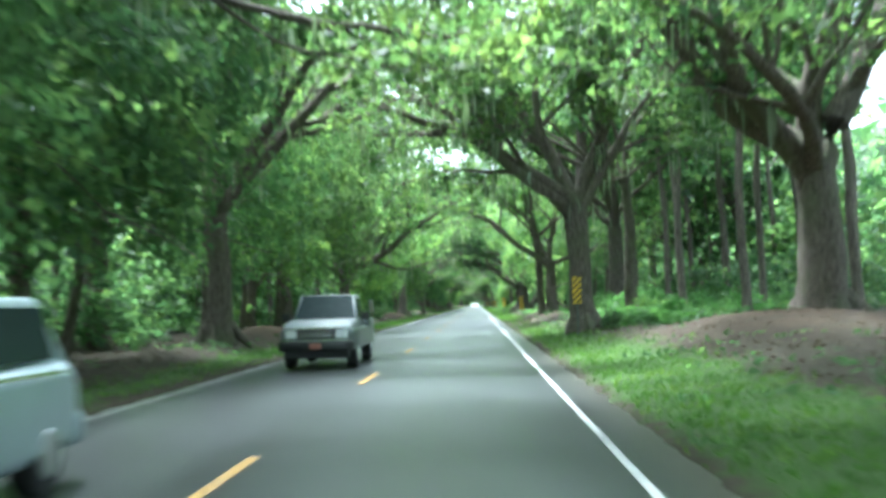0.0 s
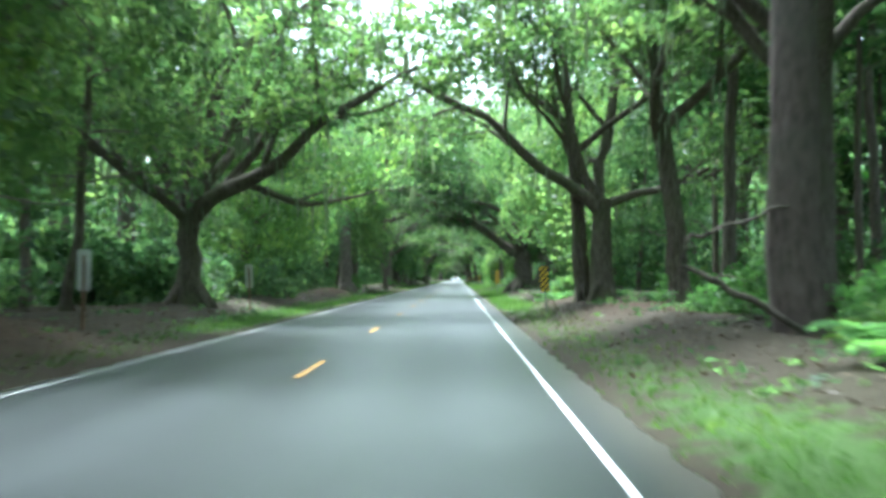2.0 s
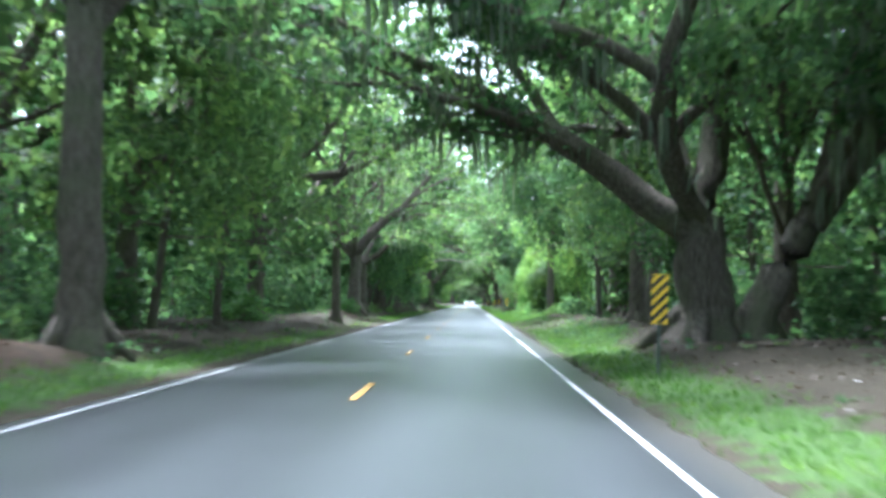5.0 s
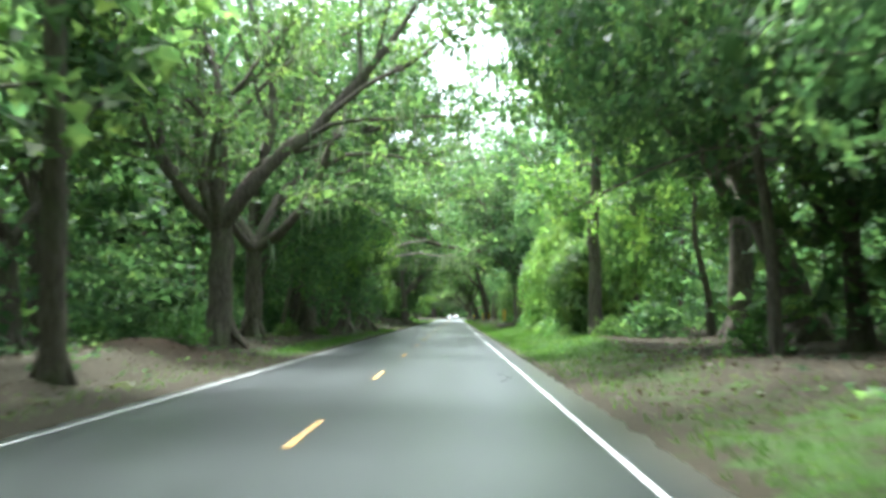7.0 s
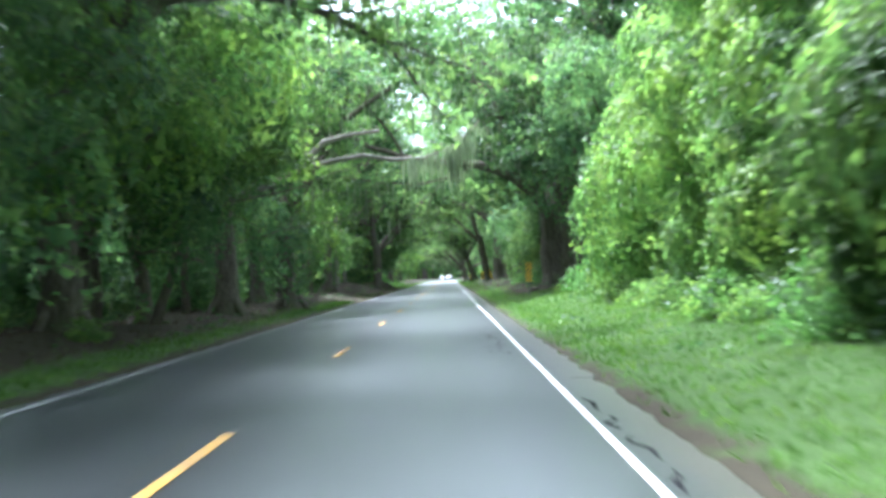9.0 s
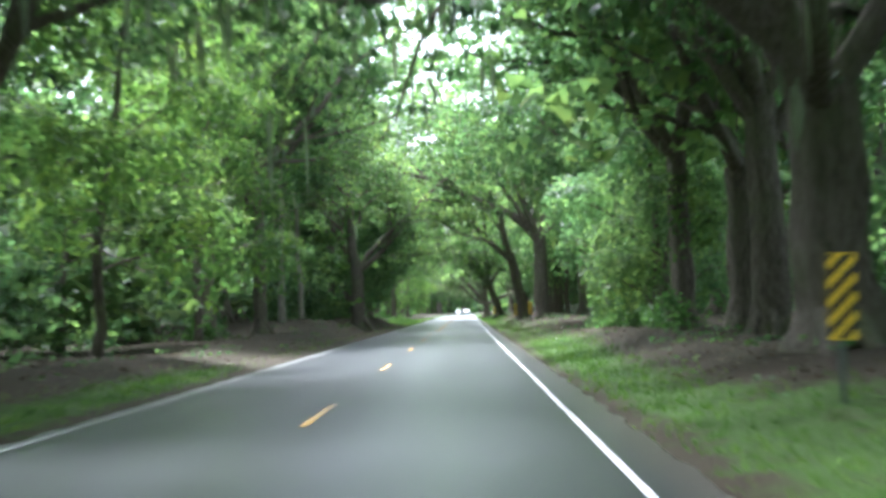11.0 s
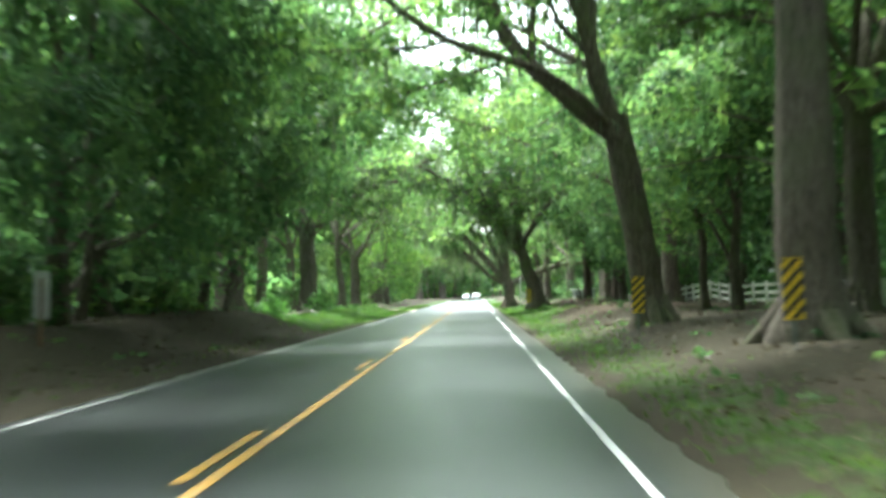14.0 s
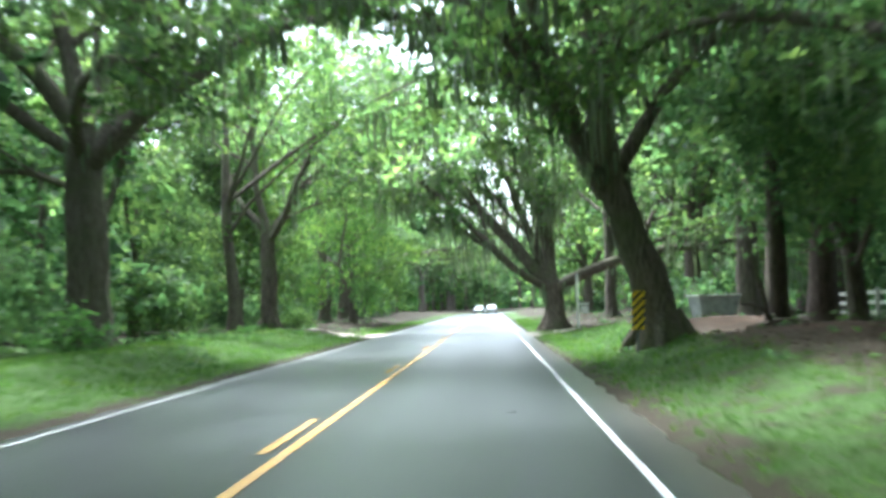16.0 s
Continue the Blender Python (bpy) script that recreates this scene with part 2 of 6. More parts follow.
def block(bm, x0, x1, y0, y1, z0, z1, bevel=0.0):
    vs = bmesh.ops.create_cube(bm, size=1.0)["verts"]
    for v in vs:
        v.co = Vector(((x0 + x1) / 2 + v.co.x * (x1 - x0), (y0 + y1) / 2 + v.co.y * (y1 - y0), (z0 + z1) / 2 + v.co.z * (z1 - z0)))
    if bevel:
        es = list({e for v in vs for e in v.link_edges})
        bmesh.ops.bevel(bm, geom=es, offset=bevel, segments=2, affect="EDGES", profile=0.5)
    return bm


def smoothstep(a, b, v):
    u = np.clip((np.asarray(v, float) - a) / (b - a), 0, 1)
    return u * u * (3 - 2 * u)


# ---------------------------------------------------------------- the lie of the land
ROAD_HALF, ROAD_START, BEND, ROAD_END = 3.25, -70.0, 515.0, 700.0


def road_x(y):
    """The road runs straight, then bends away to the right."""
    return np.maximum(np.asarray(y, float) - BEND, 0) ** 2 * 0.0032


def land(x, y):
    x, y = np.asarray(x, float) - road_x(y), np.asarray(y, float)
    a = np.abs(x)
    h = -0.07 + 0.12 * smoothstep(3.45, 4.7, a) + 0.38 * smoothstep(4.8, 7.2, a)
    bumps = (np.sin(x * 0.9 + 1.3 * np.sin(y * 0.31)) * np.sin(y * 0.47 + x * 0.23) * 0.10
             + np.sin(x * 0.37 + y * 0.19) * np.sin(y * 0.13 - x * 0.21) * 0.16)
    h = h + bumps * smoothstep(5.0, 8.0, a)
    # the road runs in a shallow cut where the old fence begins, and straw has drifted up round some trees
    left, right = (x < 0) * 1.0, (x > 0) * 1.0
    h = h + 0.62 * left * smoothstep(4.9, 7.0, a) * smoothstep(284, 292, y) * (1 - smoothstep(336, 343, y))
    h = h + 0.08 * right * smoothstep(5.6, 8.2, a) * smoothstep(276, 286, y) * (1 - smoothstep(352, 368, y)) * (1 - 0.6 * smoothstep(310, 318, y) * (1 - smoothstep(322, 328, y)))
    for mx, my, mr, mh in MOUNDS:
        h = h + mh * np.exp(-((x - mx) ** 2 + ((y - my) * 0.7) ** 2) / (mr * mr)) * smoothstep(4.6, 6.0, a)
    return h


# drifts of leaf litter and straw: x, y, radius, height
MOUNDS = [(10.4, 26.5, 2.6, 0.5), (-7.2, 61.0, 2.0, 0.4), (-6.8, 47.0, 1.8, 0.3), (8.4, 74.0, 2.2, 0.35), (7.6, 87.0, 1.6, 0.3), (-6.9, 121.0, 1.8, 0.4), (9.2, 337.0, 2.0, 0.2), (9.4, 345.0, 2.0, 0.15), (10.0, 374.5, 2.2, 0.4), (9.6, 362.0, 2.4, 0.3), (-7.4, 176.0, 1.6, 0.25)]


def straw_amount(x, y):
    """Where reddish pine straw covers the ground."""
    v = 0.0
    for mx, my, mr, mh in MOUNDS:
        v = v + np.exp(-((x - mx) ** 2 + ((y - my) * 0.7) ** 2) / (1.6 * mr * mr))
    return np.clip(v, 0, 1)


def turf_amount(x, y):
    """How grassy the verge is."""
    x, y = np.asarray(x, float) - road_x(y), np.asarray(y, float)
    a = np.abs(x)
    right = x > 0
    wide = np.where(right, 5.4 + 0.5 * (1 - smoothstep(44, 50, y)) + 1.3 * smoothstep(132, 140, y) * (1 - smoothstep(178, 192, y)) + 2.2 * smoothstep(178, 192, y) * (1 - smoothstep(232, 243, y)) + 0.5 * smoothstep(250, 262, y) * (1 - smoothstep(285, 300, y)) + 1.4 * smoothstep(342, 350, y) * (1 - smoothstep(380, 387, y)),
                    5.3 + 8.5 * smoothstep(334, 342, y) * (1 - smoothstep(384, 392, y)))
    band = smoothstep(3.7, 4.4, a) * (1 - smoothstep(wide - 0.6, wide + 0.9, a))
    wave = 0.5 + 0.5 * np.sin(y * 0.11 + np.where(right, 0.4, 2.1)) * np.sin(y * 0.047 + 0.8)
    bare = np.where(right, 0.55 * smoothstep(152, 158, y) * (1 - smoothstep(172, 180, y)) + 0.5 * smoothstep(48, 56, y) * (1 - smoothstep(84, 92, y)) + 0.55 * smoothstep(262, 280, y) * (1 - smoothstep(300, 312, y)) + 0.48 * smoothstep(300, 312, y) * (1 - smoothstep(336, 346, y)),
                    0.6 * smoothstep(36, 42, y) * (1 - smoothstep(66, 74, y)) + 0.75 * smoothstep(146, 152, y) * (1 - smoothstep(178, 186, y)) + 0.85 * smoothstep(252, 258, y) * (1 - smoothstep(334, 341, y)))
    return np.clip(band * (0.55 + 0.6 * wave) * (1 - bare), 0, 1)


def lane_strip(name, x0, x1, y0, y1, lift, material, step=2.0, thick=0.0):
    """A strip that lies on the cambered road."""
    n = max(2, int((y1 - y0) / step) + 1)
    ys = np.linspace(y0, y1, n)
    cols = np.linspace(x0, x1, max(2, int((x1 - x0) / 1.1) + 2))
    V = []
    for y in ys:
        for j, x in enumerate(cols):
            ragged = (0.03 * math.sin(y * 2.9) * math.sin(y * 0.31 + x) + 0.035 * math.sin(y * 7.1 + x) * math.sin(y * 3.3) + 0.02 * math.sin(y * 13.7)) if thick and j in (0, len(cols) - 1) else 0.0
            V.append((x + ragged + road_x(y), y, camber(x) + lift))
    k = len(cols)
    F = [(i * k + j, i * k + j + 1, (i + 1) * k + j + 1, (i + 1) * k + j) for i in range(n - 1) for j in range(k - 1)]
    if thick:
        m0 = len(V)
        for i in range(n):
            for j in (0, k - 1):
                v = V[i * k + j]
                V.append((v[0] + (-0.05 if j == 0 else 0.05), v[1], v[2] - thick))
        for i in range(n - 1):
            F.append((m0 + 2 * i, i * k, (i + 1) * k, m0 + 2 * i + 2))
            F.append((i * k + k - 1, m0 + 2 * i + 1, m0 + 2 * i + 3, (i + 1) * k + k - 1))
    return mesh_from(name, V, F, material)


def camber(x):
    return 0.055 - 0.055 * abs(x) / ROAD_HALF


# ground: one sheet to the horizon
def axis(*runs):
    out = [runs[0][0]]
    for a, b, s in runs:
        out += list(np.linspace(a, b, max(1, int(round((b - a) / s))) + 1)[1:])
    return np.array(out)


gx = axis((-2500, -200, 460), (-200, -40, 20), (-40, -14, 2), (-14, 14, 0.5), (14, 50, 2), (50, 250, 20), (250, 2500, 450))
gy = axis((-2500, -80, 480), (-80, 20, 5), (20, 430, 1.4), (430, 720, 4), (720, 1000, 40), (1000, 3500, 500))
GX, GY = np.meshgrid(gx, gy)
nx = len(gx)
gi = np.arange(len(gy) * nx).reshape(len(gy), nx)
ground_me = mesh_from("ground", np.stack([GX, GY, land(GX, GY)], -1).reshape(-1, 3),
                      np.stack([gi[:-1, :-1], gi[:-1, 1:], gi[1:, 1:], gi[1:, :-1]], -1).reshape(-1, 4), GROUND_M, True)
turf_attr = ground_me.attributes.new("turf", "FLOAT", "POINT")
turf_attr.data.foreach_set("value", turf_amount(GX, GY).ravel().astype(np.float32))
straw_attr = ground_me.attributes.new("straw", "FLOAT", "POINT")
straw_attr.data.foreach_set("value", straw_amount(GX, GY).ravel().astype(np.float32))
tagged(put("ground", ground_me), "forest floor of brown leaf litter with grassy verges", "ground", kind="structure")

tagged(put("road", lane_strip("road", -3.52, 3.8, ROAD_START, ROAD_END, 0.0, ASPHALT, 0.35, 0.12)),
       "worn grey two-lane asphalt road", "road", kind="structure")


# ---------------------------------------------------------------- trees
class Growth:
    """Collects the wood, the leaf places and the moss places of one tree."""

    def __init__(self, seed, coarse=False):
        self.coarse = coarse
        self.rng = np.random.default_rng(seed)
        self.V, self.F, self.n, self.tips, self.under = [], [], 0, [], []
        self.stem = None

    def tube(self, pts, radii, sides):
        pts, radii = np.asarray(pts, float), np.asarray(radii, float)
        tan = np.gradient(pts, axis=0)
        tan /= np.linalg.norm(tan, axis=1)[:, None] + 1e-9
        ref = np.where(np.abs(tan[:, 2:3]) > 0.9, [[1.0, 0, 0]], [[0, 0, 1.0]])
        u = np.cross(tan, ref)
        u /= np.linalg.norm(u, axis=1)[:, None] + 1e-9
        w = np.cross(tan, u)
        a = np.linspace(0, 2 * np.pi, sides, endpoint=False)
        rr = radii[:, None] * (1 + 0.13 * self.rng.standard_normal((1, sides)) * (sides > 5) + 0.06 * self.rng.standard_normal((len(pts), sides)) * (sides > 5))
        ring = pts[:, None] + rr[:, :, None] * (np.cos(a)[None, :, None] * u[:, None] + np.sin(a)[None, :, None] * w[:, None])
        k, m = len(pts), sides
        idx = np.arange(k * m).reshape(k, m) + self.n
        self.V.append(ring.reshape(-1, 3))
        self.F.append(np.stack([idx[:-1], np.roll(idx[:-1], -1, 1), np.roll(idx[1:], -1, 1), idx[1:]], -1).reshape(-1, 4))
        self.n += k * m
        return idx

    def join(self, parent, k, child):
        """A seam inside the wood that makes a branch grow out of its parent."""
        if parent is not None:
            k = min(max(k, 0), len(parent) - 1)
            self.F.append(np.array([[parent[k][0], parent[k][1], child[0][1], child[0][0]]]))

    def path(self, p, d, length, seg, wander, lift):
        p, d = np.array(p, float), np.array(d, float)
        d /= np.linalg.norm(d)
        pts = [p.copy()]
        for i in range(seg):
            d = d + self.rng.standard_normal(3) * wander + np.array([0, 0, lift / seg])
            d /= np.linalg.norm(d)
            p = p + d * length / seg
            pts.append(p.copy())
        return np.array(pts), d

    def branch(self, p, d, length, r, level, depth, wander=0.16, lift=0.35, kids=4, sides=8, parent=None, at_ring=0):
        seg = max(3, int(length / (0.8 if level < 2 else 0.6)))
        seg = min(seg, 4 if self.coarse else 10)
        if self.coarse:
            sides = 3 if level >= 2 else 5
        if level >= depth:
            sides = 3
        pts, end = self.path(p, d, length, seg, wander, lift)
        if not (self.coarse and level >= depth):
            me_ = self.tube(pts, np.linspace(r, r * (0.42 if level < depth else 0.2), len(pts)), max(3, sides))
            self.join(parent, at_ring, me_)
        if level >= 1:
            self.under += [q for q in pts[1::2]]
        if level >= depth:
            self.tips += [q for q in pts[1:]]
            return
        if level == depth - 1:
            self.tips += [q for q in pts[len(pts) // 2:]]
        for i in range(kids):
            u = 0.3 + 0.7 * (i + self.rng.random()) / kids
            k = min(len(pts) - 1, int(u * (len(pts) - 1)))
            base = pts[k]
            t = pts[k] - pts[k - 1]
            t /= np.linalg.norm(t)
            side = np.cross(t, self.rng.standard_normal(3))
            side /= np.linalg.norm(side) + 1e-9
            side[2] = side[2] * 0.6 + 0.12
            nd = t * self.rng.uniform(0.5, 0.9) + side * self.rng.uniform(0.6, 1.0)
            rk = r * (1 - 0.55 * u) * self.rng.uniform(0.5, 0.72)
            self.branch(base, nd, length * self.rng.uniform(0.45, 0.7), rk, level + 1, depth, wander * 1.15, lift * 0.7, max(2, kids - 1), sides - 2, me_, k)
        self.branch(pts[-1], end, length * 0.55, r * 0.42, level + 1, depth, wander * 1.1, lift * 0.6, max(2, kids - 1), sides - 2, me_, len(pts) - 1)

    def wood(self, name, material):
        return mesh_from(name, np.concatenate(self.V), np.concatenate(self.F), material, True)


def leaves(name, centres, rng, per, size, spread, material, flat=0.6, droop=0.0):
    """Many small pointed leaves round the given places."""
    c = np.repeat(np.asarray(centres, float), per, 0)
    n = len(c)
    if per >= 10:
        # leaves sit in small flat sprays of five
        k = -(-per // 5)
        twig = rng.standard_normal((len(centres), k, 3)) * np.array(spread)
        off = np.repeat(twig, 5, 1)[:, :per].reshape(-1, 3) + rng.standard_normal((n, 3)) * np.array(spread) * np.array([0.3, 0.3, 0.22])
    else:
        off = rng.standard_normal((n, 3)) * np.array(spread)
    c = c + off
    nor = rng.standard_normal((n, 3)) * (1 - flat) + np.array([0, 0, 1]) * flat
    nor += rng.standard_normal((n, 3)) * 0.25
    nor /= np.linalg.norm(nor, axis=1)[:, None] + 1e-9
    u = np.cross(nor, rng.standard_normal((n, 3)))
    u /= np.linalg.norm(u, axis=1)[:, None] + 1e-9
    u[:, 2] -= droop
    w = np.cross(nor, u)
    s = np.repeat(np.broadcast_to(size, len(centres)), per)[:, None] * rng.uniform(0.55, 1.45, (n, 1))
    V = np.stack([c - u * s * 0.62, c + u * s * 0.3 - w * s * 0.4 + nor * s * 0.12, c + u * s * 0.5 + w * s * 0.36 - nor * s * 0.1], 1).reshape(-1, 3)
    return mesh_from(name, V, np.arange(n * 3).reshape(n, 3), material)


def shell(level):
    """The triangles of a round mass of twigs, each on its own."""
    bm = bmesh.new()
    bmesh.ops.create_icosphere(bm, subdivisions=level, radius=1.0)
    t = np.array([[v.co[:] for v in f.verts] for f in bm.faces])
    bm.free()
    return t


SHELL = shell(4)


def lobe_leaves(name, lobes, rng, density, size, material, drape=1.5, body=0.45):
    """Leaves that clothe rounded masses of foliage. lobes: (x, y, z, radius, height share); the skirts of each hang down. body: how full the twiggy inside is."""
    C, N, inner = [], [], []
    for x, y, z, r, hs in lobes:
        # the dense twiggy inside of the mass, in overlapping scraps
        t = SHELL.copy()
        mid = t.mean(1, keepdims=True)
        t = mid + (t - mid) * rng.uniform(0.6, 1.35, (len(t), 1, 1)) + rng.normal(0, 0.03, t.shape)
        az = np.arctan2(mid[..., 1], mid[..., 0])
        p0, p1 = rng.uniform(0, 6.3, 2)
        t *= (0.8 * r * (1 + 0.16 * np.sin(3 * az + p0 + 2 * mid[..., 2]) + 0.14 * np.sin(6 * az + p1) * np.sin(4 * mid[..., 2] + p0) + rng.normal(0, 0.05, az.shape)))[..., None]
        t = t[rng.random(len(t)) < body]
        t[..., 2] *= np.where(t[..., 2] < 0, drape * 0.9, hs)
        inner.append((t + [x, y, z]).reshape(-1, 3))
        n = max(20, int(density * 9.4 * r * r))
        d = rng.standard_normal((n, 3))
        d /= np.linalg.norm(d, axis=1)[:, None] + 1e-9
        d[:, 2] = np.where(d[:, 2] < -0.55, -d[:, 2], d[:, 2])
        a = np.arctan2(d[:, 1], d[:, 0])
        ph = rng.uniform(0, 6.3, 3)
        lump = 1 + 0.16 * np.sin(3 * a + ph[0] + 2 * d[:, 2]) + 0.13 * np.sin(7 * a + ph[1]) * np.sin(5 * d[:, 2] + ph[2])
        q = d * (r * lump * rng.uniform(0.8, 1.04, n))[:, None]
        q[:, 2] *= np.where(q[:, 2] < 0, drape, hs)
        C.append(q + [x, y, z])
        N.append(d)
    c, d = np.concatenate(C), np.concatenate(N)
    n = len(c)
    nor = d * 0.75 + rng.standard_normal((n, 3)) * 0.5 + [0, 0, 0.3]
    nor /= np.linalg.norm(nor, axis=1)[:, None] + 1e-9
    u = np.cross(nor, rng.standard_normal((n, 3)))
    u /= np.linalg.norm(u, axis=1)[:, None] + 1e-9
    u[:, 2] -= 0.3
    w = np.cross(nor, u)
    s = size * rng.uniform(0.55, 1.45, (n, 1))
    V = np.stack([c - u * s * 0.62, c + u * s * 0.3 - w * s * 0.42 + nor * s * 0.12, c + u * s * 0.5 + w * s * 0.38 - nor * s * 0.1], 1).reshape(-1, 3)
    V = np.concatenate([V, *inner])
    return mesh_from(name, V, np.arange(len(V)).reshape(-1, 3), material)


def draped_tree(seed, x, y, r, lobes, leafy, label, size=0.157, density=44, body=0.28):
    """A tree smothered in rounded masses of foliage; lobes in world places (x, y, z, radius, height share)."""
    g = Growth(seed)
    z0 = float(land(x, y)) - 0.05
    top = max(b[2] for b in lobes) - z0
    hs = np.linspace(-0.4, top, 9)
    pts = np.stack([np.cumsum(g.rng.standard_normal(9) * 0.1), np.cumsum(g.rng.standard_normal(9) * 0.1), hs], 1)
    pts -= [pts[0, 0], pts[0, 1], 0]
    g.stem = g.tube(pts, r * (1 + 0.35 * np.exp(-np.clip(hs, 0, 9) / 0.4)) * (1 - 0.7 * np.clip(hs / top, 0, 1)), 9)
    local = [(a - x, b - y, c - z0, q, h) for a, b, c, q, h in lobes]
    for a, b, c, q, h in local:
        k = int(np.clip(np.interp(c * 0.6, hs, np.arange(9)), 1, 8))
        e = np.array([a, b, c])
        mid = (pts[k] + e) / 2 + [0, 0, 0.25 * q] + g.rng.standard_normal(3) * 0.15
        limb = g.tube([pts[k], (pts[k] + mid) / 2 + g.rng.standard_normal(3) * 0.1, mid, (mid + e) / 2, e], [r * 0.36, r * 0.3, r * 0.24, r * 0.17, r * 0.08], 6)
        g.join(g.stem, k, limb)
    root = tagged(new("draped_tree"), label, "tree")
    put("trunk", g.wood("trunk", BARK), root)
    put("crown", lobe_leaves("crown", local, g.rng, density, size, leafy, body=body), root)
    root.matrix_basis = Matrix.Translation((x, y, z0))
    OLD.append((x, y))
    for o in root.children:
        prune(o, x, y, z0)
    return root


def strands(name, places, rng, per, length, material, width=0.035, spread=0.28):
    """Hanging strands of moss, thin tapering ribbons in clusters."""
    c = np.repeat(np.asarray(places, float), per, 0)
    n = len(c)
    c = c + rng.standard_normal((n, 3)) * np.array([spread, spread, 0.06])
    ln = length * np.repeat(rng.uniform(0.3, 1.3, (len(places), 1)), per, 0) * rng.uniform(0.5, 1.1, (n, 1))
    a = rng.uniform(0, np.pi, (n, 1))
    side = np.concatenate([np.cos(a), np.sin(a), a * 0], 1) * width * rng.uniform(0.6, 1.6, (n, 1))
    sway = rng.standard_normal((n, 3)) * np.array([0.06, 0.06, 0])
    down = np.array([[0, 0, -1.0]])
    mid, tip = c + down * ln * 0.5 + sway, c + down * ln + sway * 0.4
    V = np.stack([c - side, c + side, mid + side * 1.2, mid - side * 1.2, tip + side * 0.2, tip - side * 0.2], 1).reshape(-1, 3)
    b = np.arange(n)[:, None] * 6
    return mesh_from(name, V, np.concatenate([b + [0, 1, 2, 3], b + [3, 2, 4, 5]]), material)


def root_flare(g, r, height, lean=(0, 0)):
    """A trunk with a flared, buttressed foot; returns its top."""
    hs = np.array([-0.5, 0.0, 0.25, 0.6, 1.1, 1.8, 2.6, height * 0.75, height]) if height > 3.4 else np.linspace(-0.5, height, 8)
    u = np.clip(hs / height, 0, 1)
    pts = np.stack([lean[0] * u ** 1.3, lean[1] * u ** 1.3, hs], 1)
    pts[1:, :2] += g.rng.standard_normal((len(hs) - 1, 2)) * r * 0.07
    rad = r * (1 + 0.42 * np.exp(-np.clip(hs, 0, 9) / 0.4)) * (1 - 0.22 * u)
    g.stem = g.tube(pts, rad, 12)
    for i in range(5):
        a = g.rng.uniform(0, 2 * np.pi)
        d = np.array([np.cos(a), np.sin(a), 0])
        rt = g.tube([d * r * 0.6 + [0, 0, 0.75], d * r * 1.35 + [0, 0, 0.25], d * r * 1.9 + [0, 0, -0.02], d * r * 2.3 + [0, 0, -0.3]], [r * 0.4, r * 0.34, r * 0.22, r * 0.1], 6)
        g.join(g.stem, 3, rt)
    return pts[-1]


def oak(name, seed, r, fork, limbs, lean=(0, 0), leaf=0.225, per=32, moss=0.5, leafy=LEAF_OAK, bark=BARK, depth=3, label="", kids=4,
        spread=(0.56, 0.56, 0.24), second=None, coarse=False):
    """limbs: (azimuth, elevation, length, radius share); azimuth 0 points along +x, 90 along +y. second: a twin stem (dx, dy, radius, height, lean)."""
    g = Growth(seed, coarse)
    top = root_flare(g, r, fork, lean)
    starts = [(top, r, g.stem)]
    if second:
        h = Growth(seed + 5)
        t2 = root_flare(h, second[2], second[3], second[4] if len(second) > 4 else (second[0] * 0.3, second[1] * 0.3))
        for v in h.V:
            v[:, 0] += second[0]
            v[:, 1] += second[1]
        g.V += h.V
        g.F += [f + g.n for f in h.F]
        g.n += h.n
        starts.append((t2 + [second[0], second[1], 0], second[2], h.stem + g.n - h.n))
        g.join(g.stem, 0, starts[1][2])
    for i, (az, el, ln, share) in enumerate(limbs):
        s, rs, stem = starts[i % len(starts)]
        a, e = radians(az), radians(el)
        d = (math.cos(a) * math.cos(e), math.sin(a) * math.cos(e), math.sin(e))
        down = np.array([0, 0, -g.rng.uniform(0.0, 0.35) * fork * 0.4])
        g.branch(s + down - np.array(d) * rs * 0.3, d, ln, rs * share, 1, depth, 0.13, 0.25 if el < 50 else 0.1, kids, 8, stem, len(stem) - 1)
    root = tagged(new(name), label or "old oak tree with spreading limbs and hanging moss", "tree")
    put("trunk", g.wood("trunk", bark), root)
    tips = np.array(g.tips)
    sizes = np.full(len(tips), leaf)
    if coarse:
        # larger leaves added over a forest crown to hold back skylight
        high = tips[tips[:, 2] > np.median(tips[:, 2])]
        tips = np.concatenate([tips, high + [0, 0, 0.7]])
        sizes = np.concatenate([sizes, np.full(len(high), leaf * 1.45)])
    put("crown", leaves("crown", tips, g.rng, per, sizes, spread, leafy), root)
    if moss and g.under:
        und = np.array(g.under)
        und = und[g.rng.random(len(und)) < moss]
        if len(und):
            tagged(put("moss", strands("moss", und, g.rng, 9 if moss > 0.65 else 4, 1.5 if moss > 0.75 else 1.1, MOSS), root), "grey-green hanging moss", kind="stuff")
    return root


